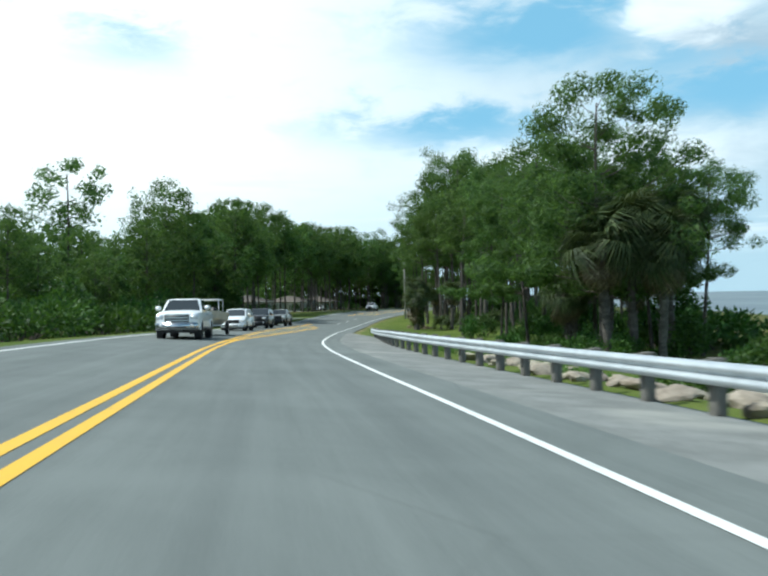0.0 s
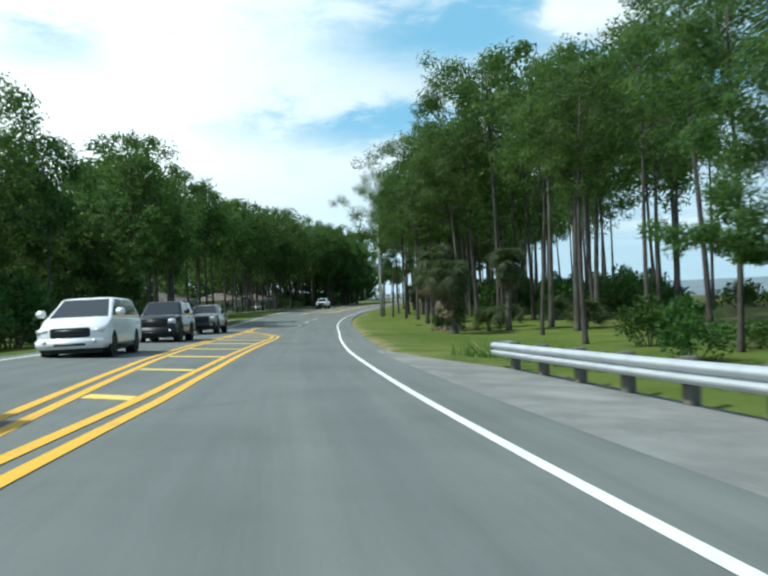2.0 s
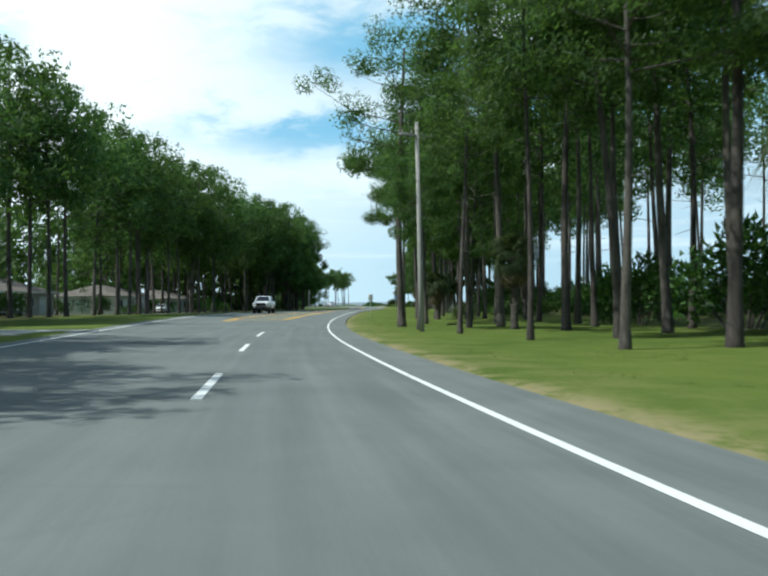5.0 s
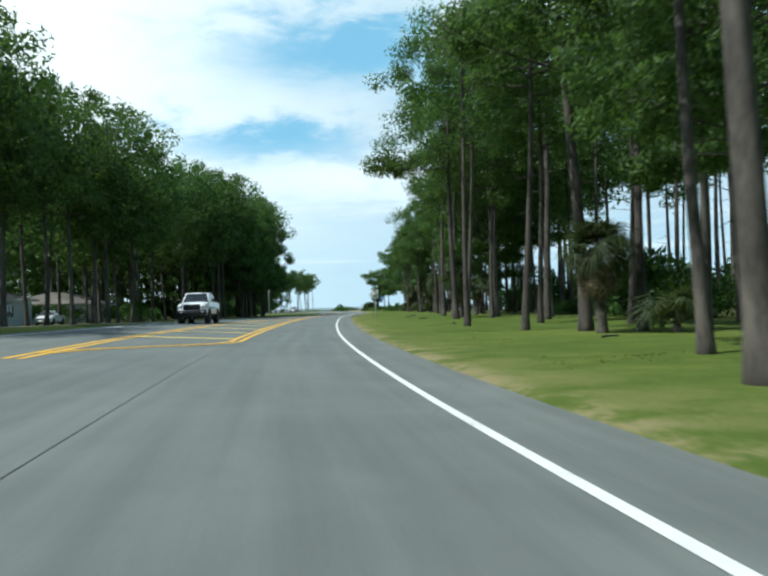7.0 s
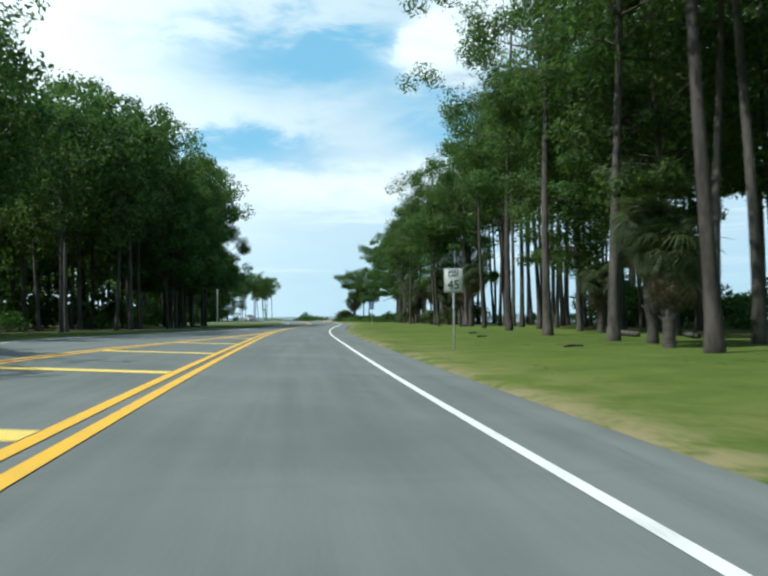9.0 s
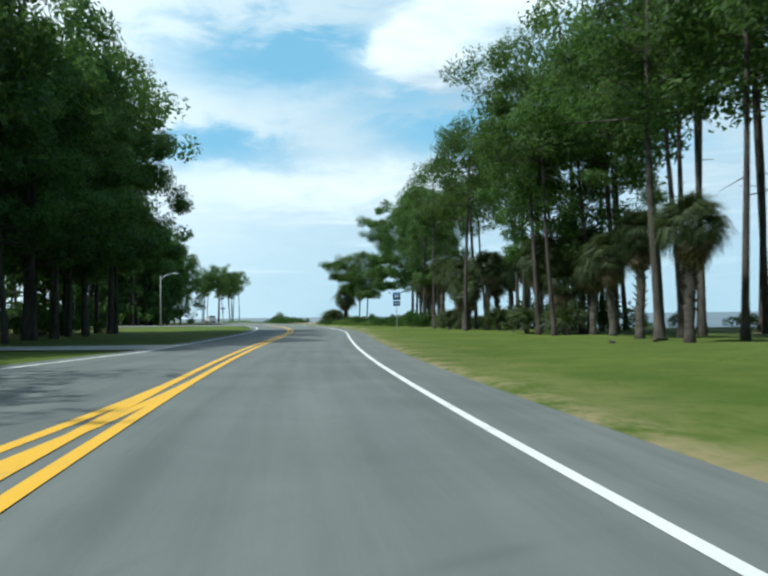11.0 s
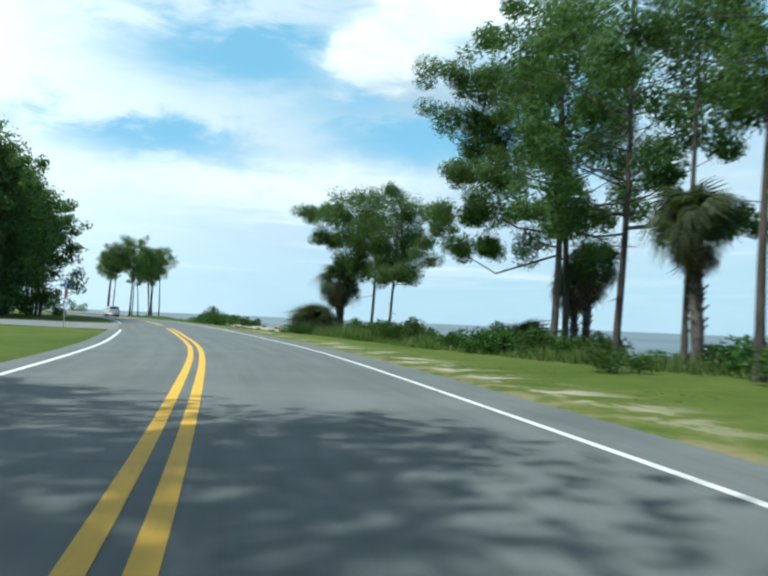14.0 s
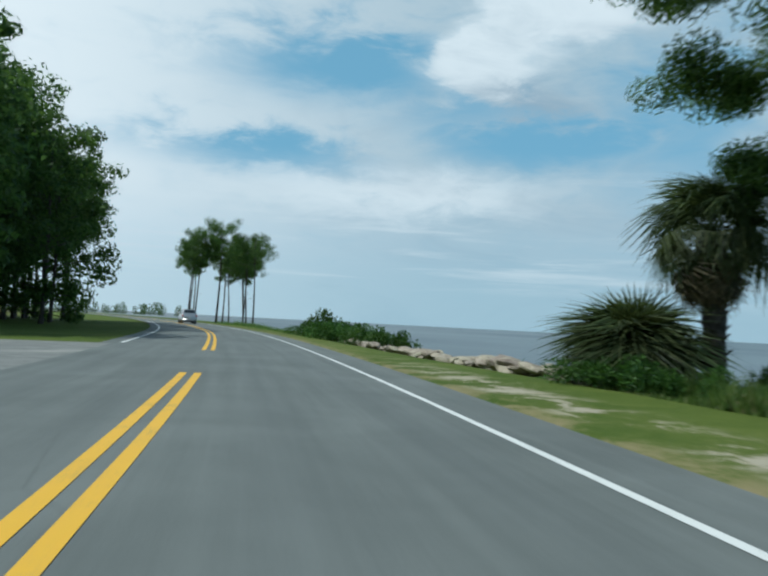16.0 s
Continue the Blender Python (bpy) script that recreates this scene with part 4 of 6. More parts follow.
for i, (x, y, s, c) in enumerate(((43.9, 352.6, 1.38, 110), (12.4, 88, 1.0, 24), (9.4, 96, 0.9, 20), (6.6, 90.8, 0.9, 22), (15.5, 104, 1.1, 26), (13.5, 165, 0.9, 22), (36.4, 286.8, 0.9, 26), (38.8, 290.0, 0.9, 26), (37.6, 280.0, 0.95, 28), (34.4, 265.0, 1.0, 26), (33.6, 268.4, 0.9, 24), (46.5, 324.5, 1.2, 28), (48.2, 330.0, 1.0, 24))):
    palmetto(x, y, 80 + i, s, c)


def bush_mesh(seed, r, h, count, blade=0.16):
    """Leafy shrub: uneven lumps of small leaves on a few stems."""
    rng = np.random.default_rng(seed)
    st, lf = Build(), Build()
    for i in range(9):
        a, k = rng.random() * 6.28, rng.random() ** 0.6
        c = np.array([cos(a) * r * k, sin(a) * r * k, h * (0.45 + 0.45 * rng.random()) * (1.1 - 0.4 * k)])
        st.tube([(c[0] * 0.25, c[1] * 0.25, -0.1), c * (0.6, 0.6, 0.5), c], [0.03, 0.02, 0.008], 4, False)
        m = count // 9
        d = unit(rng, m)
        base = c + d * np.array([r * 0.45, r * 0.45, h * 0.36]) * rng.random((m, 1)) ** 0.4
        base[:, 2] = np.maximum(base[:, 2], 0.02)
        out = d + unit(rng, m) * 0.9 + (0, 0, 0.3)
        out /= np.linalg.norm(out, axis=1, keepdims=True)
        side = np.cross(out, unit(rng, m))
        side /= np.linalg.norm(side, axis=1, keepdims=True) + 1e-6
        lf.blades(base, base + out * blade * (0.7 + 0.8 * rng.random((m, 1))), side * blade * 0.35)
    return st.mesh("stem", BARK), lf.mesh("foliage", BROAD)


BUSHES = [bush_mesh(31, 1.3, 1.5, 1500), bush_mesh(32, 1.7, 1.3, 1600), bush_mesh(33, 1.1, 2.0, 1500)]
bush_rng = random.Random(9)


def bush(x, y, size=1.0, label="rounded leafy green shrub", group="shrubs"):
    st, lf = BUSHES[bush_rng.randrange(3)]
    ob = thing("shrub", label, "shrub", pose(x, y, land(x, y) - 0.03, 0, 0, bush_rng.random() * 360) @ Matrix.Scale(size, 4), group)
    part("stem", st, ob)
    part("foliage", lf, ob)
    return ob


VINE = bush_mesh(34, 0.62, 2.7, 1500, 0.15)
vine = thing("climbing_vine", "dark green vine climbing the trunk of a cabbage palm", "vine", pose(3.6, 87.5, land(3.6, 87.5) - 0.03), "")
part("stem", VINE[0], vine)
part("foliage", VINE[1], vine)
vine = thing("climbing_vine", "dark green vine at the foot of a cabbage palm", "vine", pose(4.0, 94.2, land(4.0, 94.2) - 0.03, 0, 0, 90) @ Matrix.Diagonal((0.9, 0.9, 0.6, 1)), "")
part("stem", VINE[0], vine)
part("foliage", VINE[1], vine)
litter = thing("fallen_fronds", "heap of dry brown palm fronds on the grass", "palm fronds", pose(4.2, 91.3, land(4.2, 91.3)))
for i in range(22):
    part("dead_frond", DEAD[i % 2], litter, "", pose(bush_rng.uniform(-0.8, 0.6), bush_rng.uniform(-0.6, 0.6), 0.08 + 0.012 * i, bush_rng.uniform(-25, 25), bush_rng.uniform(-12, 6), bush_rng.uniform(0, 360)) @ Matrix.Scale(0.75, 4))

# undergrowth along the far wood
for i in range(120):
    y = bush_rng.uniform(20, 425)
    if 300 < y < 372 or 128 < y < 142 or (150 < y < 230 and bush_rng.random() < 0.6):
        continue
    x, yy = at(-left_front(y) - bush_rng.uniform(1.5, 26), y)
    bush(x, yy, bush_rng.uniform(0.8, 1.9), "dark green undergrowth shrub below the pines", "undergrowth")
# thicket that closes the far woods at eye height
def thicket():
    rng = random.Random(12)
    verts, faces, n = [], [], 0
    for i in range(110):
        y = rng.uniform(0, 440)
        deep = rng.uniform(30, 85) if not 118 < y < 250 else rng.uniform(62, 92)
        if 300 < y < 372:
            deep = rng.uniform(70, 95)
        x, yy = at(-left_front(y) - deep + 16, y)
        _, lf = BUSHES[rng.randrange(3)]
        v = np.empty(len(lf.vertices) * 3)
        lf.vertices.foreach_get("co", v)
        m = np.array(pose(x, yy, land(x, yy) - 0.1, 0, 0, rng.random() * 360) @ Matrix.Diagonal((3.2, 3.2, rng.uniform(2.2, 3.4), 1)))
        v = v.reshape(-1, 3) @ m[:3, :3].T + m[:3, 3]
        verts.append(v)
        faces.extend((n + 3 * k, n + 3 * k + 1, n + 3 * k + 2) for k in range(len(v) // 3))
        n += len(v)
    me = bpy.data.meshes.new("thicket")
    me.from_pydata(np.concatenate(verts), [], faces)
    me.materials.append(BROAD)
    tagged(new("thicket", me), "dark leafy thicket closing the woods at eye height", "woods", kind="stuff")


thicket()
# shrubs below the guardrail and along the bay
for i in range(46):
    y = bush_rng.uniform(5, 78)
    x, yy = at(bush_rng.uniform(11, 27), y)
    bush(x, yy, bush_rng.uniform(0.6, 1.15), "bright green shrub on the bank", "bank shrubs")
for i in range(46):
    y = bush_rng.uniform(84, 290)
    x, yy = at(front(y) + bush_rng.uniform(6, 26), y)
    bush(x, yy, bush_rng.uniform(0.5, 1.0), "low shrub among the pine trunks", "grove undergrowth")
for i in range(64):
    y = bush_rng.uniform(100, 262)
    x, yy = at(front(y) + bush_rng.uniform(8, 30), y)
    bush(x, yy, bush_rng.uniform(1.1, 2.6), "dark green undergrowth at the back of the pine grove", "grove undergrowth")
for x, y, s in ((38.6, 273.0, 1.1), (41.8, 283.0, 1.2), (39.6, 268.0, 1.2)):
    bush(x, y, s, "dark undergrowth below the palms by the bay", "grove undergrowth")
for x, y, s in ((43.4, 391, 1.2), (44.2, 394.5, 1.35), (44.9, 398, 1.25), (44.2, 402, 1.3), (44.8, 388, 1.1), (46.0, 393, 1.3), (43.8, 406, 1.1), (46.3, 389, 1.0), (47.2, 386, 0.9)):
    bush(x, y, s, "dense bright green shrub above the rocks", "shore shrubs")


def weeds(name, y0, y1, o0, o1, count, tall, label, seed, mat=None):
    """Rank grass and weeds, too many to count."""
    rng = np.random.default_rng(seed)
    b = Build()
    ys, os_ = rng.uniform(y0, y1, count), rng.uniform(0, 1, count)
    bases = []
    for y, o in zip(ys, os_):
        lo, hi = (o0(y), o1(y)) if callable(o0) else (o0, o1)
        x, yy = at(lo + (hi - lo) * o, y)
        bases.append((x, yy, land(x, yy) - 0.03))
    bases = np.repeat(np.array(bases), 7, axis=0) + rng.normal(size=(count * 7, 3)) * (0.12, 0.12, 0.0)
    clumpy = np.array([0.45 + 1.5 * noise.noise((p[0] * 0.28, p[1] * 0.28, 7.0)) + 0.5 * noise.noise((p[0] * 1.1, p[1] * 1.1, 3.0)) for p in bases])[:, None].clip(0.12, 1.5)
    d = rng.normal(size=bases.shape) * (0.35, 0.35, 0) + (0, 0, 1)
    tip = bases + d * tall * clumpy * (0.5 + 0.7 * rng.random((len(bases), 1)))
    side = np.cross(d, unit(rng, len(bases))) * 0.028
    b.blades(bases, tip, side)
    tagged(new(name, b.mesh(name, mat or WEEDS)), label, "weeds", kind="stuff")


for x, y, s in ((17.5, 51.0, 1.9), (19.6, 53.5, 2.0), (16.0, 54.0, 1.7), (21.4, 48.5, 2.0), (14.8, 58.5, 1.5), (18.6, 59.0, 1.8), (12.8, 62.5, 1.3)):
    bush(x, y, s, "dark green shrub below the palms on the bank", "bank shrubs")
for x, y, s in ((42.6, 350.8, 0.6), (43.3, 350.2, 0.5), (44.4, 350.0, 0.55), (45.3, 349.4, 0.6), (46.4, 349.8, 0.7), (41.9, 351.6, 0.55), (47.2, 350.6, 0.8), (44.9, 351.4, 0.7)):
    bush(x, y, s, "green shore shrub below the fan palms", "shore shrubs")
for x, y, s in ((-14.5, 31, 1.5), (-13.6, 36, 1.3), (-15.5, 41, 1.7), (-14.8, 47, 1.6), (-16.0, 53, 1.9), (-16.5, 60, 1.8), (-17.5, 67, 2.0), (-17.2, 75, 1.9), (-18.5, 84, 2.0), (-19.5, 93, 1.9), (-19.0, 101, 1.8), (-18.4, 108, 1.7), (-20.5, 45, 2.4), (-21.5, 57, 2.5), (-22.5, 70, 2.5), (-23.5, 86, 2.5), (-24, 98, 2.4)):
    x, yy = at(x, y)
    bush(x, yy, s, "large dark green roadside shrub below the trees", "undergrowth")
for i in range(64):
    y = bush_rng.uniform(300, 352)
    x, yy = at(bush_rng.uniform(6.6, shore(y) - 1.5), y)
    bush(x, yy, bush_rng.uniform(0.4, 0.95), "low bright green shrub among the shore weeds", "shore shrubs")
weeds("shore_weeds", 296, 352, lambda y: max(6.2, shore(y) - 9.0), lambda y: shore(y) - 1.5, 5600, 0.75, "tall green weeds and grass along the shore", 1)
weeds("shore_grass", 350, 470, lambda y: 8.0 if y < 392 else 4.5, lambda y: shore(y) - 1.0, 3000, 0.55, "rough grass between road and bay", 2)
weeds("bank_grass", 18, 62, lambda y: paved_right(y) + 1.2, lambda y: 16, 4200, 0.45, "rough grass on the bank behind the guardrail", 3)
weeds("lawn_tufts", 62, 330, lambda y: 3.2, lambda y: 13.0, 6000, 0.03, "uneven tufts in the mown lawn", 6, GRASS)

# ---------------- guardrail ----------------
def rail_place(y):
    x, yy = at(3.15 - 0.25 * ramp(y, 48, 58), y)
    return Vector((x, yy, max(high_z(yy), 0) - 0.16 - 0.12 * ramp(y, 36, 50)))


def build_guardrail():
    ob = thing("guardrail", "galvanised steel beam guardrail on dark weathered posts", "guardrail")
    # corrugated beam: two humps in section, rounded flare at its end
    section = [(0.0, 0.42), (-0.05, 0.45), (-0.085, 0.48), (-0.085, 0.52), (-0.03, 0.555), (0.0, 0.575), (-0.03, 0.595), (-0.085, 0.63), (-0.085, 0.67), (-0.05, 0.70), (0.0, 0.73)]
    ys = np.arange(-45, 57.1, 1.5)
    b = Build()
    verts = []
    for y in ys:
        p = rail_place(y)
        (_, _), (rx, ry) = along(y)
        for o, z in section:
            verts.append((p.x + o * rx, p.y + o * ry, p.z + z))
        for o, z in reversed(section):
            verts.append((p.x + (o + 0.012) * rx, p.y + (o + 0.012) * ry, p.z + z))
    w = 2 * len(section)
    b.add(verts, [(i * w + j, i * w + (j + 1) % w, (i + 1) * w + (j + 1) % w, (i + 1) * w + j) for i in range(len(ys) - 1) for j in range(w)])
    part("beam", b.mesh("beam", GALVANISED, True), ob)
    e = Build()
    p = rail_place(57.0)
    (ax, ay), (rx, ry) = along(57.0)
    ring = []
    for k in range(9):
        a = pi * k / 8
        c = p + Vector((ax, ay, 0)) * 0.28 * sin(a) + Vector((rx, ry, 0)) * (0.20 - 0.28 * cos(a))
        ring += [(c.x, c.y, p.z + 0.42), (c.x, c.y, p.z + 0.575), (c.x, c.y, p.z + 0.73)]
    e.add(ring, [(3 * k + j, 3 * k + 3 + j, 3 * k + 4 + j, 3 * k + 1 + j) for k in range(8) for j in range(2)])
    part("end_shoe", e.mesh("end_shoe", GALVANISED, True), ob, "rounded galvanised end piece")
    post, block = Build(), Build()
    post.box((0.12, -0.09, -0.6), (0.30, 0.09, 0.76))
    block.box((0.0, -0.08, 0.42), (0.12, 0.08, 0.74))
    pm, bm_ = bevelled(post, "post", POST_WOOD, 0.012, 1), bevelled(block, "spacer_block", POST_WOOD, 0.01, 1)
    y = 56.0
    while y > -44:
        p = rail_place(y)
        (_, _), (rx, ry) = along(y)
        m = pose(p.x, p.y, p.z, 0, 0, math.degrees(atan2(ry, rx)))
        q = part("post", pm, ob, "", m)
        part("spacer_block", bm_, q)
        y -= 1.85


build_guardrail()

# ---------------- vehicles ----------------
TYRE = material("tyre_rubber", ((0.012, 0.012, 0.013), (0.03, 0.03, 0.03)), 4, 10, 0.85, 0.2)
RIM = plain("alloy_rim", (0.55, 0.56, 0.57), 0.35, 0.9)
GLASS = plain("car_glass", (0.03, 0.036, 0.038), 0.08, 0.0, 0.9)
BLACK = plain("black_plastic", (0.018, 0.018, 0.02), 0.5)
CHROME = plain("chrome", (0.62, 0.63, 0.64), 0.18, 1.0)
LAMP = plain("headlamp_lens", (0.72, 0.74, 0.76), 0.12, 0.1, 0.8, 0.6)
AMBER = plain("amber_lens", (0.6, 0.22, 0.02), 0.25)
REDLENS = plain("red_lens", (0.35, 0.01, 0.01), 0.25)
PLATE = plain("plate", (0.6, 0.62, 0.58), 0.5)


def car_paint(name, colour, metal=0.0):
    return plain(name, colour, 0.32, metal, 0.5, 0.6)


def loft(sections, closed=True):
    """A skin through equal-sized rings of points."""
    b = Build()
    n = len(sections[0])
    b.add([p for s in sections for p in s], [(i * n + j, i * n + (j + 1) % n, (i + 1) * n + (j + 1) % n, (i + 1) * n + j) for i in range(len(sections) - 1) for j in range(n)]
          + [tuple(range(n))[::-1], tuple((len(sections) - 1) * n + j for j in range(n))])
    return b


def ring(x, half, z0, z1, tuck=0.06, shoulder=0.12, crown=0.0):
    """Half-round car section at x: sill, side, shoulder, top."""
    pts = [(-half + tuck, z0), (-half, z0 + 0.18), (-half, z1 - shoulder), (-half + shoulder * 0.9, z1), (-half * 0.45, z1 + crown), (half * 0.45, z1 + crown), (half - shoulder * 0.9, z1), (half, z1 - shoulder), (half, z0 + 0.18), (half - tuck, z0)]
    return [(x, y, z) for y, z in pts]


WHEEL_CACHE = {}


def wheel_parts(radius, width):
    key = (radius, width)
    if key not in WHEEL_CACHE:
        t, r = Build(), Build()
        prof = [(radius * 0.62, -width / 2), (radius * 0.9, -width / 2), (radius, -width * 0.36), (radius, width * 0.36), (radius * 0.9, width / 2), (radius * 0.62, width / 2)]
        n = 24
        v = [(rr * cos(2 * pi * k / n), yy, rr * sin(2 * pi * k / n)) for rr, yy in prof for k in range(n)]
        t.add(v, [(i * n + k, i * n + (k + 1) % n, (i + 1) * n + (k + 1) % n, (i + 1) * n + k) for i in range(5) for k in range(n)])
        dish = [(radius * 0.63, width * 0.42), (radius * 0.55, width * 0.36), (radius * 0.2, width * 0.24), (0.02, width * 0.26)]
        for sgn in (1, -1):
            v = [(rr * cos(2 * pi * k / n), sgn * yy, rr * sin(2 * pi * k / n)) for rr, yy in dish for k in range(n)]
            r.add(v, [(i * n + k, i * n + (k + 1) % n, (i + 1) * n + (k + 1) % n, (i + 1) * n + k) for i in range(3) for k in range(n) if i != 1 or k % 4 != 0])
        WHEEL_CACHE[key] = (t.mesh("tyre", TYRE, True), r.mesh("rim", RIM, True))
    return WHEEL_CACHE[key]


def panel(pts, mat, name, push=0.0):
    """A thin pane through four or more points, given some thickness."""
    pts = [Vector(p) for p in pts]
    n = (pts[1] - pts[0]).cross(pts[-1] - pts[0]).normalized()
    b = Build()
    k = len(pts)
    b.add([tuple(p + n * push) for p in pts] + [tuple(p + n * (push - 0.02)) for p in pts],
          [tuple(range(k)), tuple(range(2 * k - 1, k - 1, -1))] + [(i, i + k, (i + 1) % k + k, (i + 1) % k) for i in range(k)])
    return b.mesh(name, mat)


def vehicle(kind, paint, m, name, label, category, chrome=False, dark_trim=False):
    """A car that faces -x, standing on z = 0. kind: pickup, van, suv or saloon."""
    S = {
        "pickup": dict(L=5.75, W=2.02, belt=1.34, hood=1.33, nose=1.22, roof=1.93, x_ws=1.55, x_roof=2.20, x_rear=3.45, x_back=3.75, bed=1.34, r=0.41, axles=(0.98, 4.65), clear=0.42),
        "lifted": dict(L=5.8, W=2.06, belt=1.48, hood=1.47, nose=1.37, roof=2.14, x_ws=1.50, x_roof=2.15, x_rear=3.70, x_back=4.0, bed=1.48, r=0.47, axles=(0.98, 4.70), clear=0.56),
        "van": dict(L=5.05, W=1.96, belt=1.14, hood=1.08, nose=0.90, roof=1.74, x_ws=0.85, x_roof=1.95, x_rear=4.55, x_back=4.95, bed=None, r=0.34, axles=(0.92, 3.98), clear=0.24),
        "suv": dict(L=5.1, W=2.03, belt=1.27, hood=1.27, nose=1.15, roof=1.92, x_ws=1.45, x_roof=2.15, x_rear=4.70, x_back=5.0, bed=None, r=0.40, axles=(0.95, 3.90), clear=0.32),
        "saloon": dict(L=4.75, W=1.84, belt=0.95, hood=0.96, nose=0.76, roof=1.46, x_ws=1.25, x_roof=2.05, x_rear=3.45, x_back=4.15, bed=None, r=0.33, axles=(0.92, 3.70), clear=0.22),
    }[kind]
    h, L = S["W"] / 2, S["L"]
    ob = thing(name, label, category, m)
    c = S["clear"]
    tail = S["bed"] or S["belt"]
    secs = [ring(0.0, h * 0.84, c + 0.12, S["nose"] - 0.10, crown=0.02), ring(0.10, h * 0.93, c + 0.02, S["nose"] - 0.01, crown=0.03), ring(0.45, h * 0.985, c, S["nose"] + 0.05, crown=0.045), ring(S["x_ws"] * 0.8, h, c, S["hood"], crown=0.04), ring(S["x_ws"] + 0.1, h, c, S["belt"]),
            ring(S["x_rear"], h, c, S["belt"]), ring(S["x_back"] + 0.02 if S["bed"] else (S["x_rear"] + L) / 2, h, c, tail), ring(L - 0.12, h * 0.985, c + 0.03, tail - 0.01), ring(L, h * 0.93, c + 0.12, tail - 0.06)]
    me = loft(secs).mesh("body", paint)
    body = part("body", me, ob)
    bm = bmesh.new()
    bm.from_mesh(me)
    bmesh.ops.bevel(bm, geom=[e for e in bm.edges if len(e.link_faces) == 2 and e.calc_face_angle(0) > radians(24)], offset=0.03, segments=2, affect="EDGES", clamp_overlap=True)
    bm.to_mesh(me)
    bm.free()
    me.shade_smooth()
    # cabin
    hb, ht = h * 0.95, h * 0.76
    zb, zt = S["belt"] - 0.06, S["roof"]

    def cab(x, z, half):
        return (x, -half, z), (x, half, z)

    # rounded shell from the foot of the windscreen over the roof to the back
    line_x = [S["x_ws"], S["x_roof"], S["x_roof"] + 0.35, S["x_rear"] - 0.25, S["x_rear"], S["x_back"]]
    line_z = [zb, zt - 0.03, zt, zt, zt - 0.05, zb]
    secs = []
    for x in sorted(set([S["x_ws"] + (S["x_roof"] - S["x_ws"]) * k / 4 for k in range(5)] + line_x[2:4] + [S["x_rear"] + (S["x_back"] - S["x_rear"]) * k / 4 for k in range(5)])):
        z = float(np.interp(x, line_x, line_z))
        w = hb + (ht - hb) * (z - zb) / (zt - zb)
        e = min(0.10, (z - zb) * 0.5)
        half = [(hb, zb - 0.02), (w + 0.35 * e, z - e), (w - 0.1 * e, z - 0.35 * e), (w - 0.7 * e, z - 0.06 * e), (w * 0.5, z + 0.006)]
        secs.append([(x, -p, q) for p, q in half] + [(x, p, q) for p, q in half[::-1]])
    part("cabin", loft(secs).mesh("cabin", paint, True), ob)

    def lerp(p, q, t):
        return tuple(p[i] + (q[i] - p[i]) * t for i in range(3))

    lo, hi = cab(*[(S["x_ws"], zb, hb)][0]), cab(*[(S["x_roof"], zt - 0.03, ht)][0])
    ws = [lerp(lerp(lo[0], lo[1], 0.05), lerp(hi[0], hi[1], 0.05), 0.10), lerp(lerp(lo[0], lo[1], 0.95), lerp(hi[0], hi[1], 0.95), 0.10), lerp(lerp(lo[0], lo[1], 0.93), lerp(hi[0], hi[1], 0.93), 0.93), lerp(lerp(lo[0], lo[1], 0.07), lerp(hi[0], hi[1], 0.07), 0.93)]
    part("windscreen", panel(ws[::-1], GLASS, "windscreen", 0.012), ob)
    lo, hi = cab(S["x_back"], zb, hb), cab(S["x_rear"], zt - 0.05, ht)
    rw = [lerp(lerp(lo[0], lo[1], k), lerp(hi[0], hi[1], k), t) for k, t in ((0.1, 0.3), (0.9, 0.3), (0.9, 0.9), (0.1, 0.9))]
    part("rear_window", panel(rw, GLASS, "rear_window", 0.012), ob)
    big = 0.30 if kind in ("pickup", "suv", "lifted") else 0.20
    # side windows, two a side
    split = S["x_roof"] + (S["x_rear"] - S["x_roof"]) * (0.45 if kind != "van" else 0.36)
    for sgn in (-1, 1):
        def side(x, t):
            return (x, sgn * (hb + (ht - hb) * t + 0.004), zb + (zt - zb) * t)
        for x0, x1, x2, x3 in ((S["x_ws"] + 0.22, split - 0.06, split - 0.06, S["x_roof"] + 0.12), (split + 0.06, S["x_back"] - 0.30, S["x_rear"] - 0.12, split + 0.06)):
            q = [side(x0, 0.14), side(x1, 0.14), side(x2, 0.88), side(x3, 0.88)]
            part("side_window", panel(q if sgn < 0 else q[::-1], GLASS, "side_window", 0.012), ob)
        # mirror
        mb = Build()
        mb.box((S["x_ws"] + 0.25, sgn * (h + 0.02) - (0.0 if sgn > 0 else 0.26), S["belt"] + 0.02), (S["x_ws"] + 0.42, sgn * (h + 0.02) + (0.26 if sgn > 0 else 0.0), S["belt"] + 0.24))
        part("mirror", bevelled(mb, "mirror", paint if not dark_trim else BLACK, 0.04), ob)
        # headlamp, indicator, tail lamp
        hl = Build()
        zn = S["nose"]
        hl.box((-0.005, sgn * h * 0.58 if sgn > 0 else -h * 0.93, zn - big - 0.02), (0.40, h * 0.93 if sgn > 0 else -h * 0.58, zn - 0.07))
        part("headlight", bevelled(hl, "headlight", LAMP, 0.03), ob, "clear headlight")
        tl = Build()
        tl.box((L - 0.12, min(sgn * h * 0.78, sgn * h * 0.95), tail - 0.42), (L + 0.012, max(sgn * h * 0.78, sgn * h * 0.95), tail - 0.10))
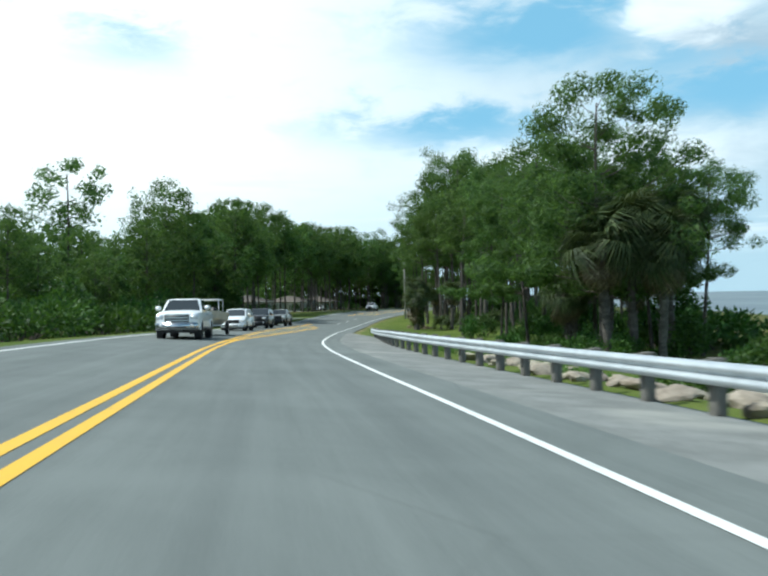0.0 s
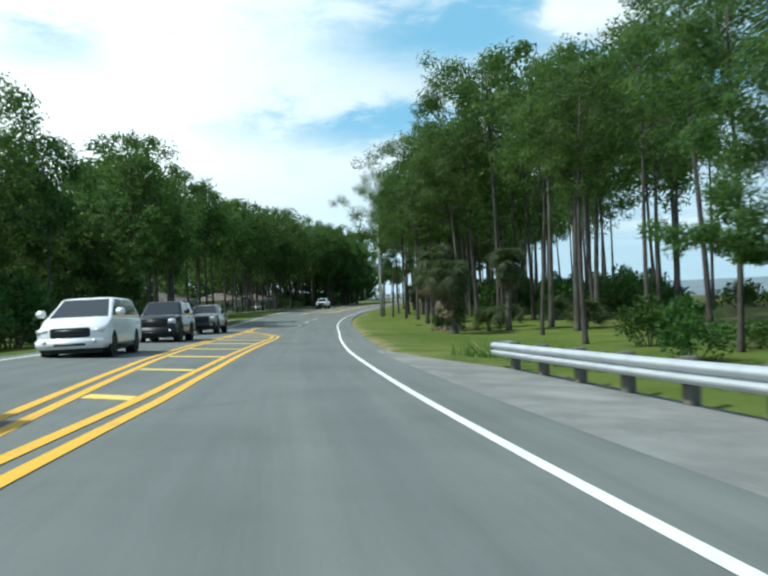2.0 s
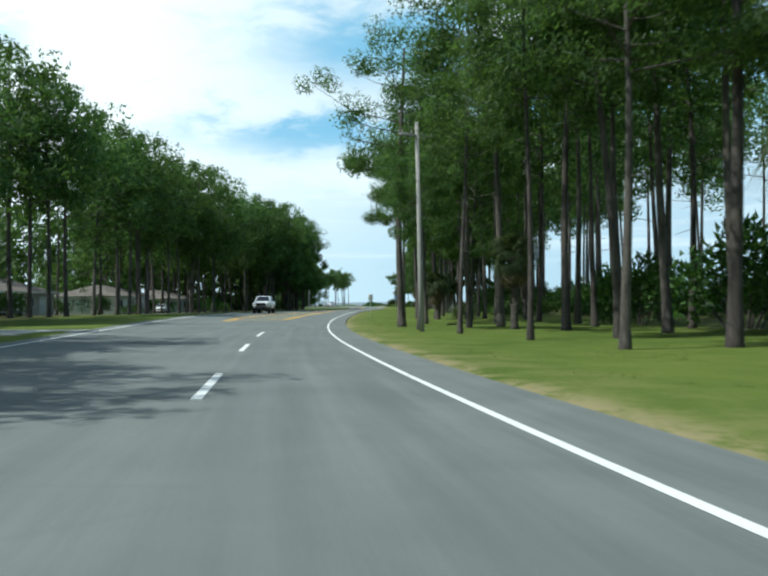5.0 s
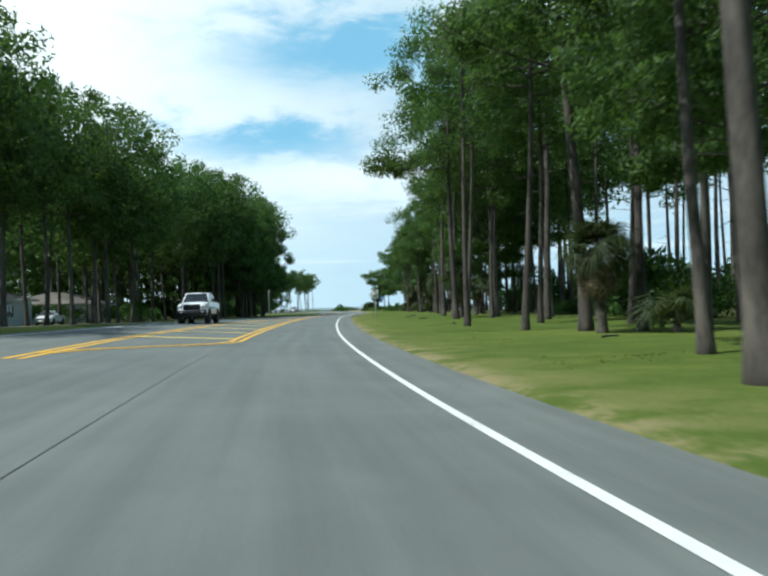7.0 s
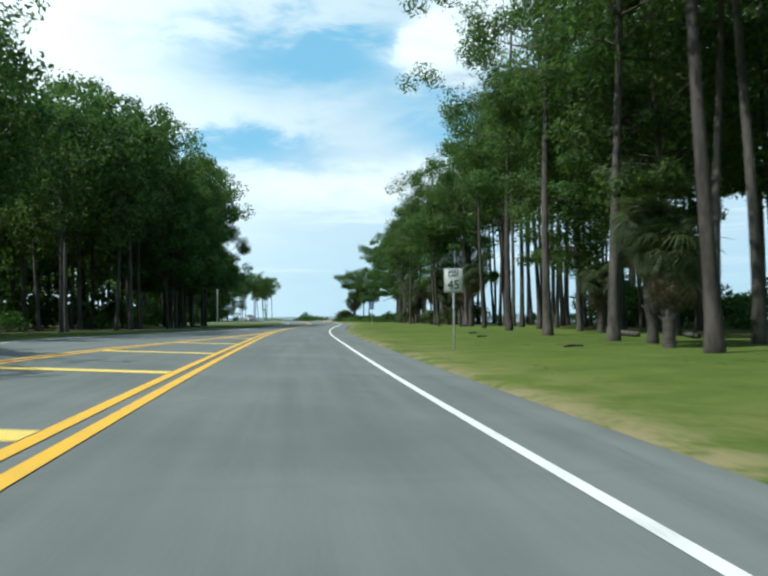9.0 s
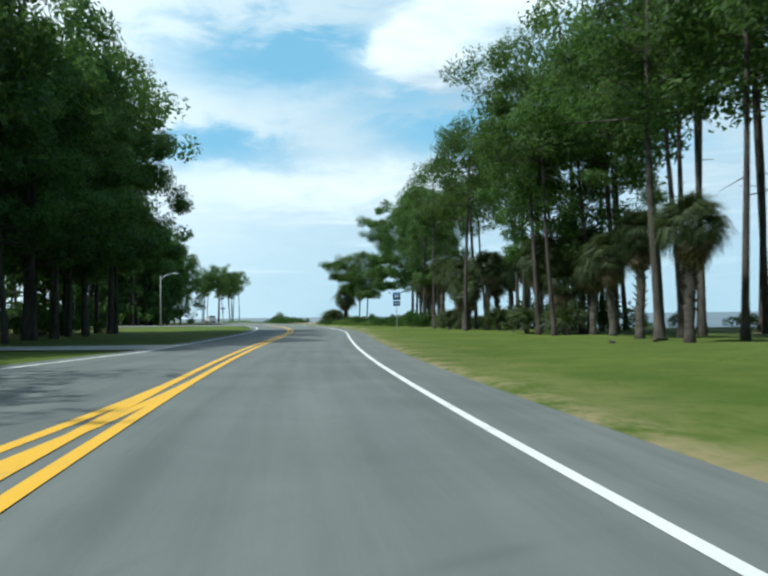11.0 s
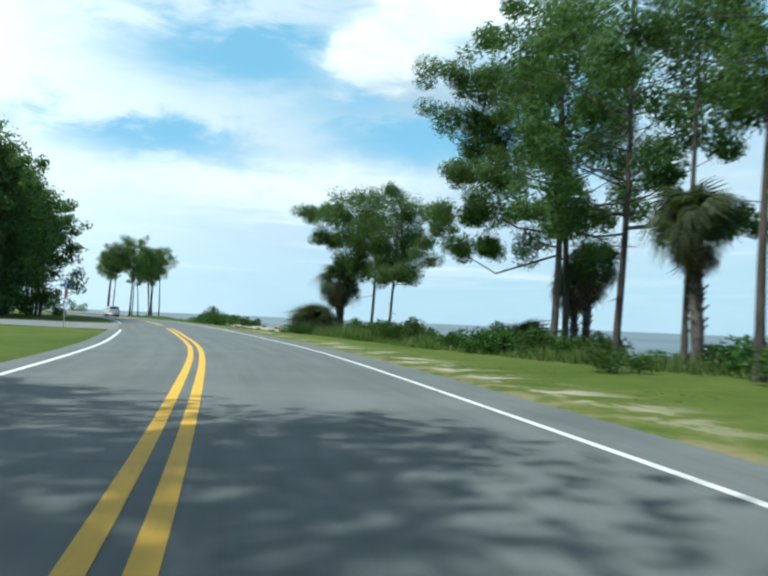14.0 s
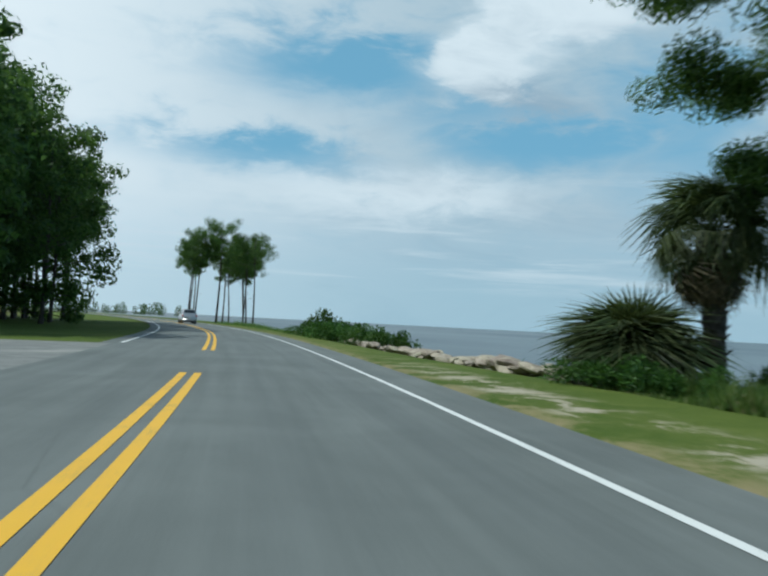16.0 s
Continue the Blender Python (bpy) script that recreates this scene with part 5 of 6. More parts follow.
        part("tail_light", bevelled(tl, "tail_light", REDLENS, 0.02), ob, "red tail light")
        fl = Build()
        fl.box((-0.105, min(sgn * h * 0.62, sgn * h * 0.76), c + 0.16), (0.06, max(sgn * h * 0.62, sgn * h * 0.76), c + 0.27))
        part("fog_light", bevelled(fl, "fog_light", LAMP, 0.015), ob)
        # wheel arch lip
        for ax in S["axles"]:
            ar = Build()
            R = S["r"] + 0.09
            ar.tube([(ax + R * cos(pi * k / 10), sgn * (h - 0.005), S["r"] + R * sin(pi * k / 10)) for k in range(11)], [0.035] * 11, 6)
            part("wheel_arch", ar.mesh("wheel_arch", BLACK if dark_trim else paint, True), ob)
            # black disc over the body side, standing for the arch's shaded hollow
            dk = Build()
            dk.add([(ax + (S["r"] + 0.075) * cos(2 * pi * k / 24), sgn * (h + 0.004), S["r"] + (S["r"] + 0.075) * sin(2 * pi * k / 24)) for k in range(24)] + [(ax + (S["r"] + 0.075) * cos(2 * pi * k / 24), sgn * (h - 0.3), S["r"] + (S["r"] + 0.075) * sin(2 * pi * k / 24)) for k in range(24)],
                   [tuple(range(24)) if sgn < 0 else tuple(range(24))[::-1]] + [(k, (k + 1) % 24, (k + 1) % 24 + 24, k + 24) for k in range(24)])
            part("wheel_well", dk.mesh("wheel_well", BLACK), ob)
    tyre, rim = wheel_parts(S["r"], 0.25)
    for ax in S["axles"]:
        for sgn in (-1, 1):
            w = part("wheel", tyre, ob, "", Matrix.Translation((ax, sgn * (h - 0.10), S["r"])))
            part("rim", rim, w)
    g = Build()
    zn = S["nose"]
    g.box((-0.035, -h * 0.55, zn - big - 0.13), (0.08, h * 0.55, zn - 0.06))
    part("grille", bevelled(g, "grille", BLACK, 0.03), ob, "dark grille")
    for k in range(3):
        s = Build()
        s.box((-0.048, -h * 0.52, zn - big - 0.07 + 0.42 * big * k), (0.0, h * 0.52, zn - big - 0.03 + 0.42 * big * k))
        part("grille_bar", s.mesh("grille_bar", CHROME if chrome else BLACK), ob)
    bp = Build()
    bp.box((-0.09, -h * 0.95, c + 0.02), (0.16, h * 0.95, max(c + 0.26, zn - big - 0.15)))
    part("front_bumper", bevelled(bp, "front_bumper", CHROME if chrome else (BLACK if dark_trim else paint), 0.05, 3), ob)
    ai = Build()
    ai.box((-0.102, -h * 0.45, c + 0.08), (0.0, h * 0.45, c + 0.19))
    part("air_intake", bevelled(ai, "air_intake", BLACK, 0.02), ob)
    rb = Build()
    rb.box((L - 0.10, -h * 0.92, c + 0.05), (L + 0.10, h * 0.92, c + 0.28))
    part("rear_bumper", bevelled(rb, "rear_bumper", CHROME if chrome else paint, 0.05, 3), ob)
    pl = Build()
    pl.box((L + 0.10, -0.16, c + 0.36), (L + 0.115, 0.16, c + 0.51))
    part("plate", pl.mesh("plate", PLATE), ob)
    ch = Build()
    ch.box((0.35, -h * 0.8, c - 0.12), (L - 0.35, h * 0.8, c + 0.06))
    part("underbody", ch.mesh("underbody", BLACK), ob)
    for sgn in (-1, 1):
        st = Build()
        st.box((S["axles"][0] + 0.55, min(sgn * (h - 0.08), sgn * (h + 0.03)), c - 0.02), (S["axles"][1] - 0.55, max(sgn * (h - 0.08), sgn * (h + 0.03)), c + 0.07))
        part("sill", bevelled(st, "sill", BLACK, 0.02), ob)
        for dx in (split, S["x_back"] - 0.5):
            hd = Build()
            hd.box((dx - 0.28, min(sgn * h, sgn * (h + 0.03)), S["belt"] - 0.22), (dx - 0.10, max(sgn * h, sgn * (h + 0.03)), S["belt"] - 0.18))
            part("door_handle", hd.mesh("door_handle", CHROME if chrome else paint), ob)
    if S["bed"]:
        # flat black sheet stands for the shade inside the open cargo bed
        bd = Build()
        bd.box((S["x_back"] + 0.12, -h * 0.86, S["bed"] - 0.02), (L - 0.14, h * 0.86, S["bed"] + 0.006))
        part("bed_cover", bd.mesh("bed_cover", BLACK), ob, "flat black sheet standing for the shaded open cargo bed")
    return ob


def on_lane(off, y, towards=True, extra=0.0):
    """Pose of a vehicle on the road: towards the start of the walk, or away from it."""
    (ax, ay), _ = along(y)
    x, yy = at(off, y)
    slope = math.degrees(atan2(high_z(yy + 3) - high_z(yy - 3), 6.0)) if yy < 150 else 0.0
    a = math.degrees(atan2(ay, ax)) + extra
    z = max(high_z(yy), 0) + camber(off, y)
    if towards:      # its nose (-x) points back along the road
        return pose(x, yy, z, 0, -slope, a)
    return pose(x, yy, z, 0, slope, a + 180)


WHITE_PAINT, BLACK_PAINT = car_paint("white_car_paint", (0.86, 0.86, 0.86)), car_paint("black_car_paint", (0.012, 0.012, 0.014))
PEWTER, SILVER, BLUE_PAINT = car_paint("pewter_car_paint", (0.30, 0.285, 0.25), 0.5), car_paint("silver_car_paint", (0.42, 0.43, 0.44), 0.6), car_paint("blue_car_paint", (0.05, 0.09, 0.16), 0.3)
vehicle("pickup", WHITE_PAINT, on_lane(-6.7, 36.5), "pickup_truck", "white full-size pickup with chrome grille towing a boat", "pickup", chrome=True)
vehicle("van", WHITE_PAINT, on_lane(-8.0, 61.5), "minivan", "white minivan with dark windows on the road", "minivan")
vehicle("suv", BLACK_PAINT, on_lane(-8.5, 75.2), "suv", "black large sport utility vehicle on the road", "suv", dark_trim=True)
vehicle("pickup", PEWTER, on_lane(-9.0, 90.5), "pickup_truck", "pewter grey pickup with dark grille on the road", "pickup", dark_trim=True)
vehicle("lifted", WHITE_PAINT, on_lane(-9.7, 192.6), "pickup_truck", "white lifted pickup with dark grille on the road", "pickup", dark_trim=True)
vehicle("suv", SILVER, on_lane(-2.5, 446, False), "suv", "silver estate car driving ahead on the bend", "car")


def boat_trailer(m):
    """A small open boat with a canopy on its trailer; the tow bar points to -x."""
    ob = thing("boat", "pale aluminium boat with a white canopy on a trailer", "boat", m)
    secs = []
    for x, half, keel in ((0.0, 0.10, 1.05), (0.5, 0.55, 0.80), (1.3, 0.88, 0.66), (2.6, 0.98, 0.60), (4.4, 0.98, 0.60)):
        secs.append([(x, -half * 0.55, keel), (x, -half * 0.92, keel + 0.28), (x, -half, 1.42 - 0.03 * x), (x, -half + 0.07, 1.42 - 0.03 * x), (x, -half * 0.75, keel + 0.16), (x, half * 0.75, keel + 0.16), (x, half - 0.07, 1.42 - 0.03 * x), (x, half, 1.42 - 0.03 * x), (x, half * 0.92, keel + 0.28), (x, half * 0.55, keel)])
    part("hull", loft(secs).mesh("hull", material("boat_hull", ((0.42, 0.40, 0.34), (0.55, 0.53, 0.46)), 1.5, 6, 0.5, 0.05)), ob, "pale beige boat hull")
    t = Build()
    t.box((1.9, -0.78, 2.02), (3.7, 0.78, 2.10))
    part("canopy", bevelled(t, "canopy", WHITE_PAINT, 0.03), ob, "flat white canopy")
    for x in (2.0, 3.6):
        for y in (-0.72, 0.72):
            p = Build()
            p.tube([(x, y, 1.2), (x, y, 2.04)], [0.025, 0.025], 8)
            part("canopy_post", p.mesh("canopy_post", WHITE_PAINT, True), ob)
    mo = Build()
    mo.box((4.38, -0.18, 0.75), (4.78, 0.18, 1.65))
    part("outboard_motor", bevelled(mo, "outboard_motor", BLACK, 0.06), ob, "black outboard motor")
    fr = Build()
    for y in (-0.85, 0.85):
        fr.tube([(-1.2, y * 0.1, 0.55), (0.6, y, 0.55), (4.5, y, 0.55)], [0.045] * 3, 6)
    for x in (0.8, 2.2, 3.6, 4.4):
        fr.tube([(x, -0.9, 0.55), (x, 0.9, 0.55)], [0.04, 0.04], 6)
    fr.tube([(-1.6, 0, 0.5), (-1.1, 0, 0.55)], [0.05, 0.05], 6)
    part("trailer_frame", fr.mesh("trailer_frame", GALVANISED, True), ob, "galvanised trailer frame")
    tyre, rim = wheel_parts(0.32, 0.2)
    for y in (-1.05, 1.05):
        w = part("wheel", tyre, ob, "", Matrix.Translation((3.0, y, 0.32)))
        part("rim", rim, w)
        fd = Build()
        fd.tube([(3.0 + 0.4 * cos(pi * k / 8), y, 0.34 + 0.4 * sin(pi * k / 8)) for k in range(9)], [0.07] * 9, 6)
        part("mudguard", fd.mesh("mudguard", BLACK, True), ob)
    return ob


boat_trailer(on_lane(-6.9, 44.0))

# ---------------- signs, poles, lamp ----------------
SIGN_WHITE, SIGN_BLACK, SIGN_BLUE = plain("sign_white", (0.72, 0.73, 0.70), 0.4), plain("sign_black", (0.02, 0.02, 0.02), 0.5), plain("sign_blue", (0.02, 0.11, 0.30), 0.4)
SIGN_RED = plain("sign_red", (0.45, 0.02, 0.02), 0.4)


def text_part(words, size, parent, m, mat, label=""):
    cu = bpy.data.curves.new("lettering", "FONT")
    cu.body, cu.size, cu.align_x, cu.align_y, cu.extrude = words, size, "CENTER", "CENTER", 0.002
    tmp = bpy.data.objects.new("lettering", cu)
    scene.collection.objects.link(tmp)
    me = bpy.data.meshes.new_from_object(tmp.evaluated_get(bpy.context.evaluated_depsgraph_get()))
    bpy.data.objects.remove(tmp)
    me.materials.clear()
    me.materials.append(mat)
    return part("lettering", me, parent, label, m)


def sign_post(x, y, tall, facing, name, label, category):
    ob = thing(name, label, category, pose(x, y, land(x, y) - 0.05, 0, 0, facing))
    b = Build()
    b.box((-0.03, 0.0, -0.3), (0.03, 0.045, tall))
    part("post", bevelled(b, "post", GALVANISED, 0.008, 1), ob)
    return ob


def plate(parent, w, h, z, mat, name="panel", label="", depth=-0.012):
    b = Build()
    b.box((-w / 2, depth, z - h / 2), (w / 2, depth + 0.008, z + h / 2))
    return part(name, bevelled(b, name, mat, 0.003, 1), parent, label)


UP = pose(0, 0, 0, 90)
sp = sign_post(12.0, 207.1, 2.75, -12, "speed_limit_sign", "white speed limit 45 sign on a steel post in the grass", "road sign")
plate(sp, 0.64, 0.80, 2.38, SIGN_WHITE, "panel", "white rectangular sign panel")
for q, (w, h, z, d) in enumerate(((0.58, 0.012, 2.755, -0.014), (0.58, 0.012, 2.005, -0.014))):
    plate(sp, w, h, z, SIGN_BLACK, "border", "", d)
for sgn in (-1, 1):
    b = Build()
    b.box((sgn * 0.29 - 0.006, -0.014, 2.0), (sgn * 0.29 + 0.006, -0.006, 2.76))
    part("border", b.mesh("border", SIGN_BLACK), sp)
text_part("SPEED", 0.15, sp, Matrix.Translation((0, -0.016, 2.67)) @ UP, SIGN_BLACK)
text_part("LIMIT", 0.15, sp, Matrix.Translation((0, -0.016, 2.54)) @ UP, SIGN_BLACK)
text_part("45", 0.42, sp, Matrix.Translation((0, -0.016, 2.22)) @ UP, SIGN_BLACK)

bs = sign_post(31.1, 285.2, 3.2, -14, "service_sign", "blue square service sign over a blue arrow plate", "road sign")
plate(bs, 0.61, 0.61, 2.86, SIGN_BLUE, "panel", "blue square panel with a white symbol")
for w, h, z, dx in ((0.07, 0.30, 2.86, -0.10), (0.07, 0.30, 2.86, 0.10), (0.20, 0.06, 2.86, 0.0)):
    b = Build()
    b.box((dx - w / 2, -0.018, z - h / 2), (dx + w / 2, -0.010, z + h / 2))
    part("symbol", b.mesh("symbol", SIGN_WHITE), bs)
plate(bs, 0.56, 0.40, 2.28, SIGN_BLUE, "arrow_plate", "smaller blue arrow plate")
b = Build()
b.add([(-0.2, -0.018, 2.25), (0.06, -0.018, 2.25), (0.06, -0.018, 2.19), (0.2, -0.018, 2.28), (0.06, -0.018, 2.37), (0.06, -0.018, 2.31), (-0.2, -0.018, 2.31)], [(0, 1, 2, 3, 4, 5, 6)])
part("arrow", b.mesh("arrow", SIGN_WHITE), bs)

# stop sign with street name blades at the side road, seen from its back and edge
x, y = at(-11.0, 341.5)
ss = sign_post(x, y, 2.9, 74, "stop_sign", "red stop sign under street name blades on a steel post", "road sign")
b = Build()
b.add([(0.38 * cos(pi / 8 + pi * k / 4), d, 2.2 + 0.38 * sin(pi / 8 + pi * k / 4)) for d in (-0.02, -0.012) for k in range(8)],
      [tuple(range(8)), tuple(range(15, 7, -1))] + [(k, k + 8, (k + 1) % 8 + 8, (k + 1) % 8) for k in range(8)])
part("panel", b.mesh("panel", SIGN_RED), ss, "red octagonal panel")
for z, turn in ((2.86, 0), (2.68, 90)):
    b = Build()
    b.box((-0.36, -0.006, -0.08), (0.36, 0.006, 0.08))
    bl = part("name_blade", bevelled(b, "name_blade", SIGN_BLUE, 0.003, 1), ss, "blue street name blade", pose(0, 0.02, z, 0, 0, turn))
    b = Build()
    b.box((-0.24, -0.009, -0.025), (0.24, -0.006, 0.025))
    part("writing_bar", b.mesh("writing_bar", SIGN_WHITE), bl)

# utility pole in the grass
up = thing("utility_pole", "weathered grey wooden utility pole in the grass", "pole", pose(3.8, 140.4, land(3.8, 140.4), 0, -0.6, 20))
b = Build()
b.tube([(0, 0, -0.6), (0, 0, 3), (0, 0, 11.5)], [0.155, 0.145, 0.105], 14)
part("shaft", b.mesh("shaft", GREY_WOOD, True), up)
b = Build()
b.box((-1.1, -0.06, 10.7), (1.1, 0.06, 10.84))
part("crossarm", bevelled(b, "crossarm", GREY_WOOD, 0.01, 1), up)
for k in (-0.95, -0.35, 0.35, 0.95):
    b = Build()
    b.tube([(k, 0, 10.84), (k, 0, 10.95), (k, 0, 11.02)], [0.02, 0.05, 0.03], 8)
    part("insulator", b.mesh("insulator", plain("porcelain", (0.35, 0.30, 0.26), 0.3), True), up)

# street lamp across the road
lx, ly = 15.9, 353.5
sl = thing("street_lamp", "grey street lamp with a curved arm before dark trees", "street lamp", pose(lx, ly, land(lx, ly), 0, 0, 5))
b = Build()
b.tube([(0, 0, -0.3), (0, 0, 4), (0, 0, 8.0)], [0.13, 0.11, 0.08], 12)
part("pole", b.mesh("pole", GREY_WOOD, True), sl)
b = Build()
b.tube([(0, 0, 7.3), (0.5, 0, 7.9), (1.2, 0, 8.25), (2.1, 0, 8.4)], [0.05, 0.045, 0.04, 0.035], 8)
part("arm", b.mesh("arm", GALVANISED, True), sl)
b = Build()
b.box((2.0, -0.14, 8.3), (2.75, 0.14, 8.48))
part("lamp_head", bevelled(b, "lamp_head", GALVANISED, 0.05, 2), sl)

# a bare pole and a small tree trunk by the bay
bp_ = thing("mooring_pole", "slim bare wooden pole standing by the bay", "pole", pose(35.3, 109.9, land(35.3, 109.9)))
b = Build()
b.tube([(0, 0, -0.5), (0.05, 0, 3), (0.0, 0, 6.7)], [0.13, 0.12, 0.09], 10)
part("shaft", b.mesh("shaft", POST_WOOD, True), bp_)

# ---------------- rocks, logs ----------------
def rock_mesh(seed):
    rng = random.Random(seed)
    bm = bmesh.new()
    bmesh.ops.create_icosphere(bm, subdivisions=2, radius=0.5)
    sx, sy, sz = rng.uniform(0.9, 1.6), rng.uniform(0.7, 1.2), rng.uniform(0.30, 0.58)
    for v in bm.verts:
        k = 1 + 0.45 * noise.noise(v.co * 1.7 + Vector((seed, 0, 0))) + 0.15 * noise.noise(v.co * 5 + Vector((0, seed, 0)))
        k = max(0.55, round(k * 5) / 5 + 0.3 * (k - round(k * 5) / 5))
        v.co = Vector((v.co.x * sx, v.co.y * sy, v.co.z * sz)) * k
    me = bpy.data.meshes.new("rock")
    bm.to_mesh(me)
    bm.free()
    me.materials.append(ROCK)
    return me


ROCKS = [rock_mesh(i) for i in range(6)]
rock_rng = random.Random(2)


def rock(x, y, size, label, group, lift=0.0):
    ob = new("rock", ROCKS[rock_rng.randrange(6)])
    ob.matrix_basis = pose(x, y, land(x, y) + 0.12 * size + lift, rock_rng.uniform(-20, 20), rock_rng.uniform(-20, 20), rock_rng.uniform(0, 360)) @ Matrix.Scale(size, 4)
    return tagged(ob, label, "rock", group)


for i in range(150):
    y = rock_rng.uniform(354, 392)
    x, yy = at(5.9 + 1.3 * abs(rock_rng.gauss(0, 0.7)) + 0.3 * sin(y), y)
    rock(x, yy, 0.35 + 0.75 * rock_rng.random() ** 1.6, "pale limestone boulder in the shore wall", "shore rocks", 0.25 * rock_rng.random())
for i in range(150):
    y = rock_rng.uniform(-8, 26)
    x, yy = at(3.9 + 2.6 * rock_rng.random(), y)
    rock(x, yy, rock_rng.uniform(0.22, 0.58), "pale riprap stone behind the guardrail", "bank riprap")


def fallen(x, y, turn, length, r, label):
    b = Build()
    b.tube([(0, 0, r * 0.8), (length * 0.5, 0.15, r * 1.0), (length, 0, r * 0.7)], [r, r * 0.9, r * 0.6], 8)
    ob = new("log", b.mesh("log", BARK, True))
    ob.matrix_basis = pose(x, y, land(x, y), 0, 0, turn)
    return tagged(ob, label, "log")


for x, y, a, l, r in ((4.1, 91.6, 20, 1.4, 0.10), (4.4, 91.2, -15, 1.7, 0.07), (3.9, 90.7, 50, 1.1, 0.08), (4.7, 91.9, 5, 1.5, 0.06), (24.0, 214.2, 70, 5.5, 0.14), (24.6, 210.8, 60, 4.0, 0.12), (30.6, 252.4, 35, 1.6, 0.09), (9.4, 163.0, 25, 0.9, 0.04), (12.2, 186.0, 70, 0.7, 0.05), (15.8, 206.5, 10, 0.8, 0.05), (18.0, 219.0, 40, 1.0, 0.05), (6.8, 112.0, 30, 0.8, 0.05), (3.2, 103.0, -20, 0.6, 0.04), (28.4, 252.0, 60, 0.7, 0.06), (33.6, 268.0, 15, 0.6, 0.05), (7.9, 150.5, -35, 1.1, 0.05), (20.5, 226.0, 0, 0.5, 0.06)):
    fallen(x, y, a, l, r, "fallen dry brown branch on the grass")


# ---------------- houses across the road ----------------
BRICK = material("tan_house_wall", ((0.34, 0.30, 0.25), (0.46, 0.42, 0.36)), 0.8, 14, 0.9, 0.3)
WHITE_WALL = material("white_house_wall", ((0.60, 0.60, 0.57), (0.70, 0.70, 0.67)), 0.8, 14, 0.85, 0.2)
ROOF = material("shingle_roof", ((0.10, 0.085, 0.075), (0.19, 0.165, 0.145)), 1.5, 9, 0.95, 0.6)
TRIM = plain("white_trim", (0.62, 0.62, 0.60), 0.6)


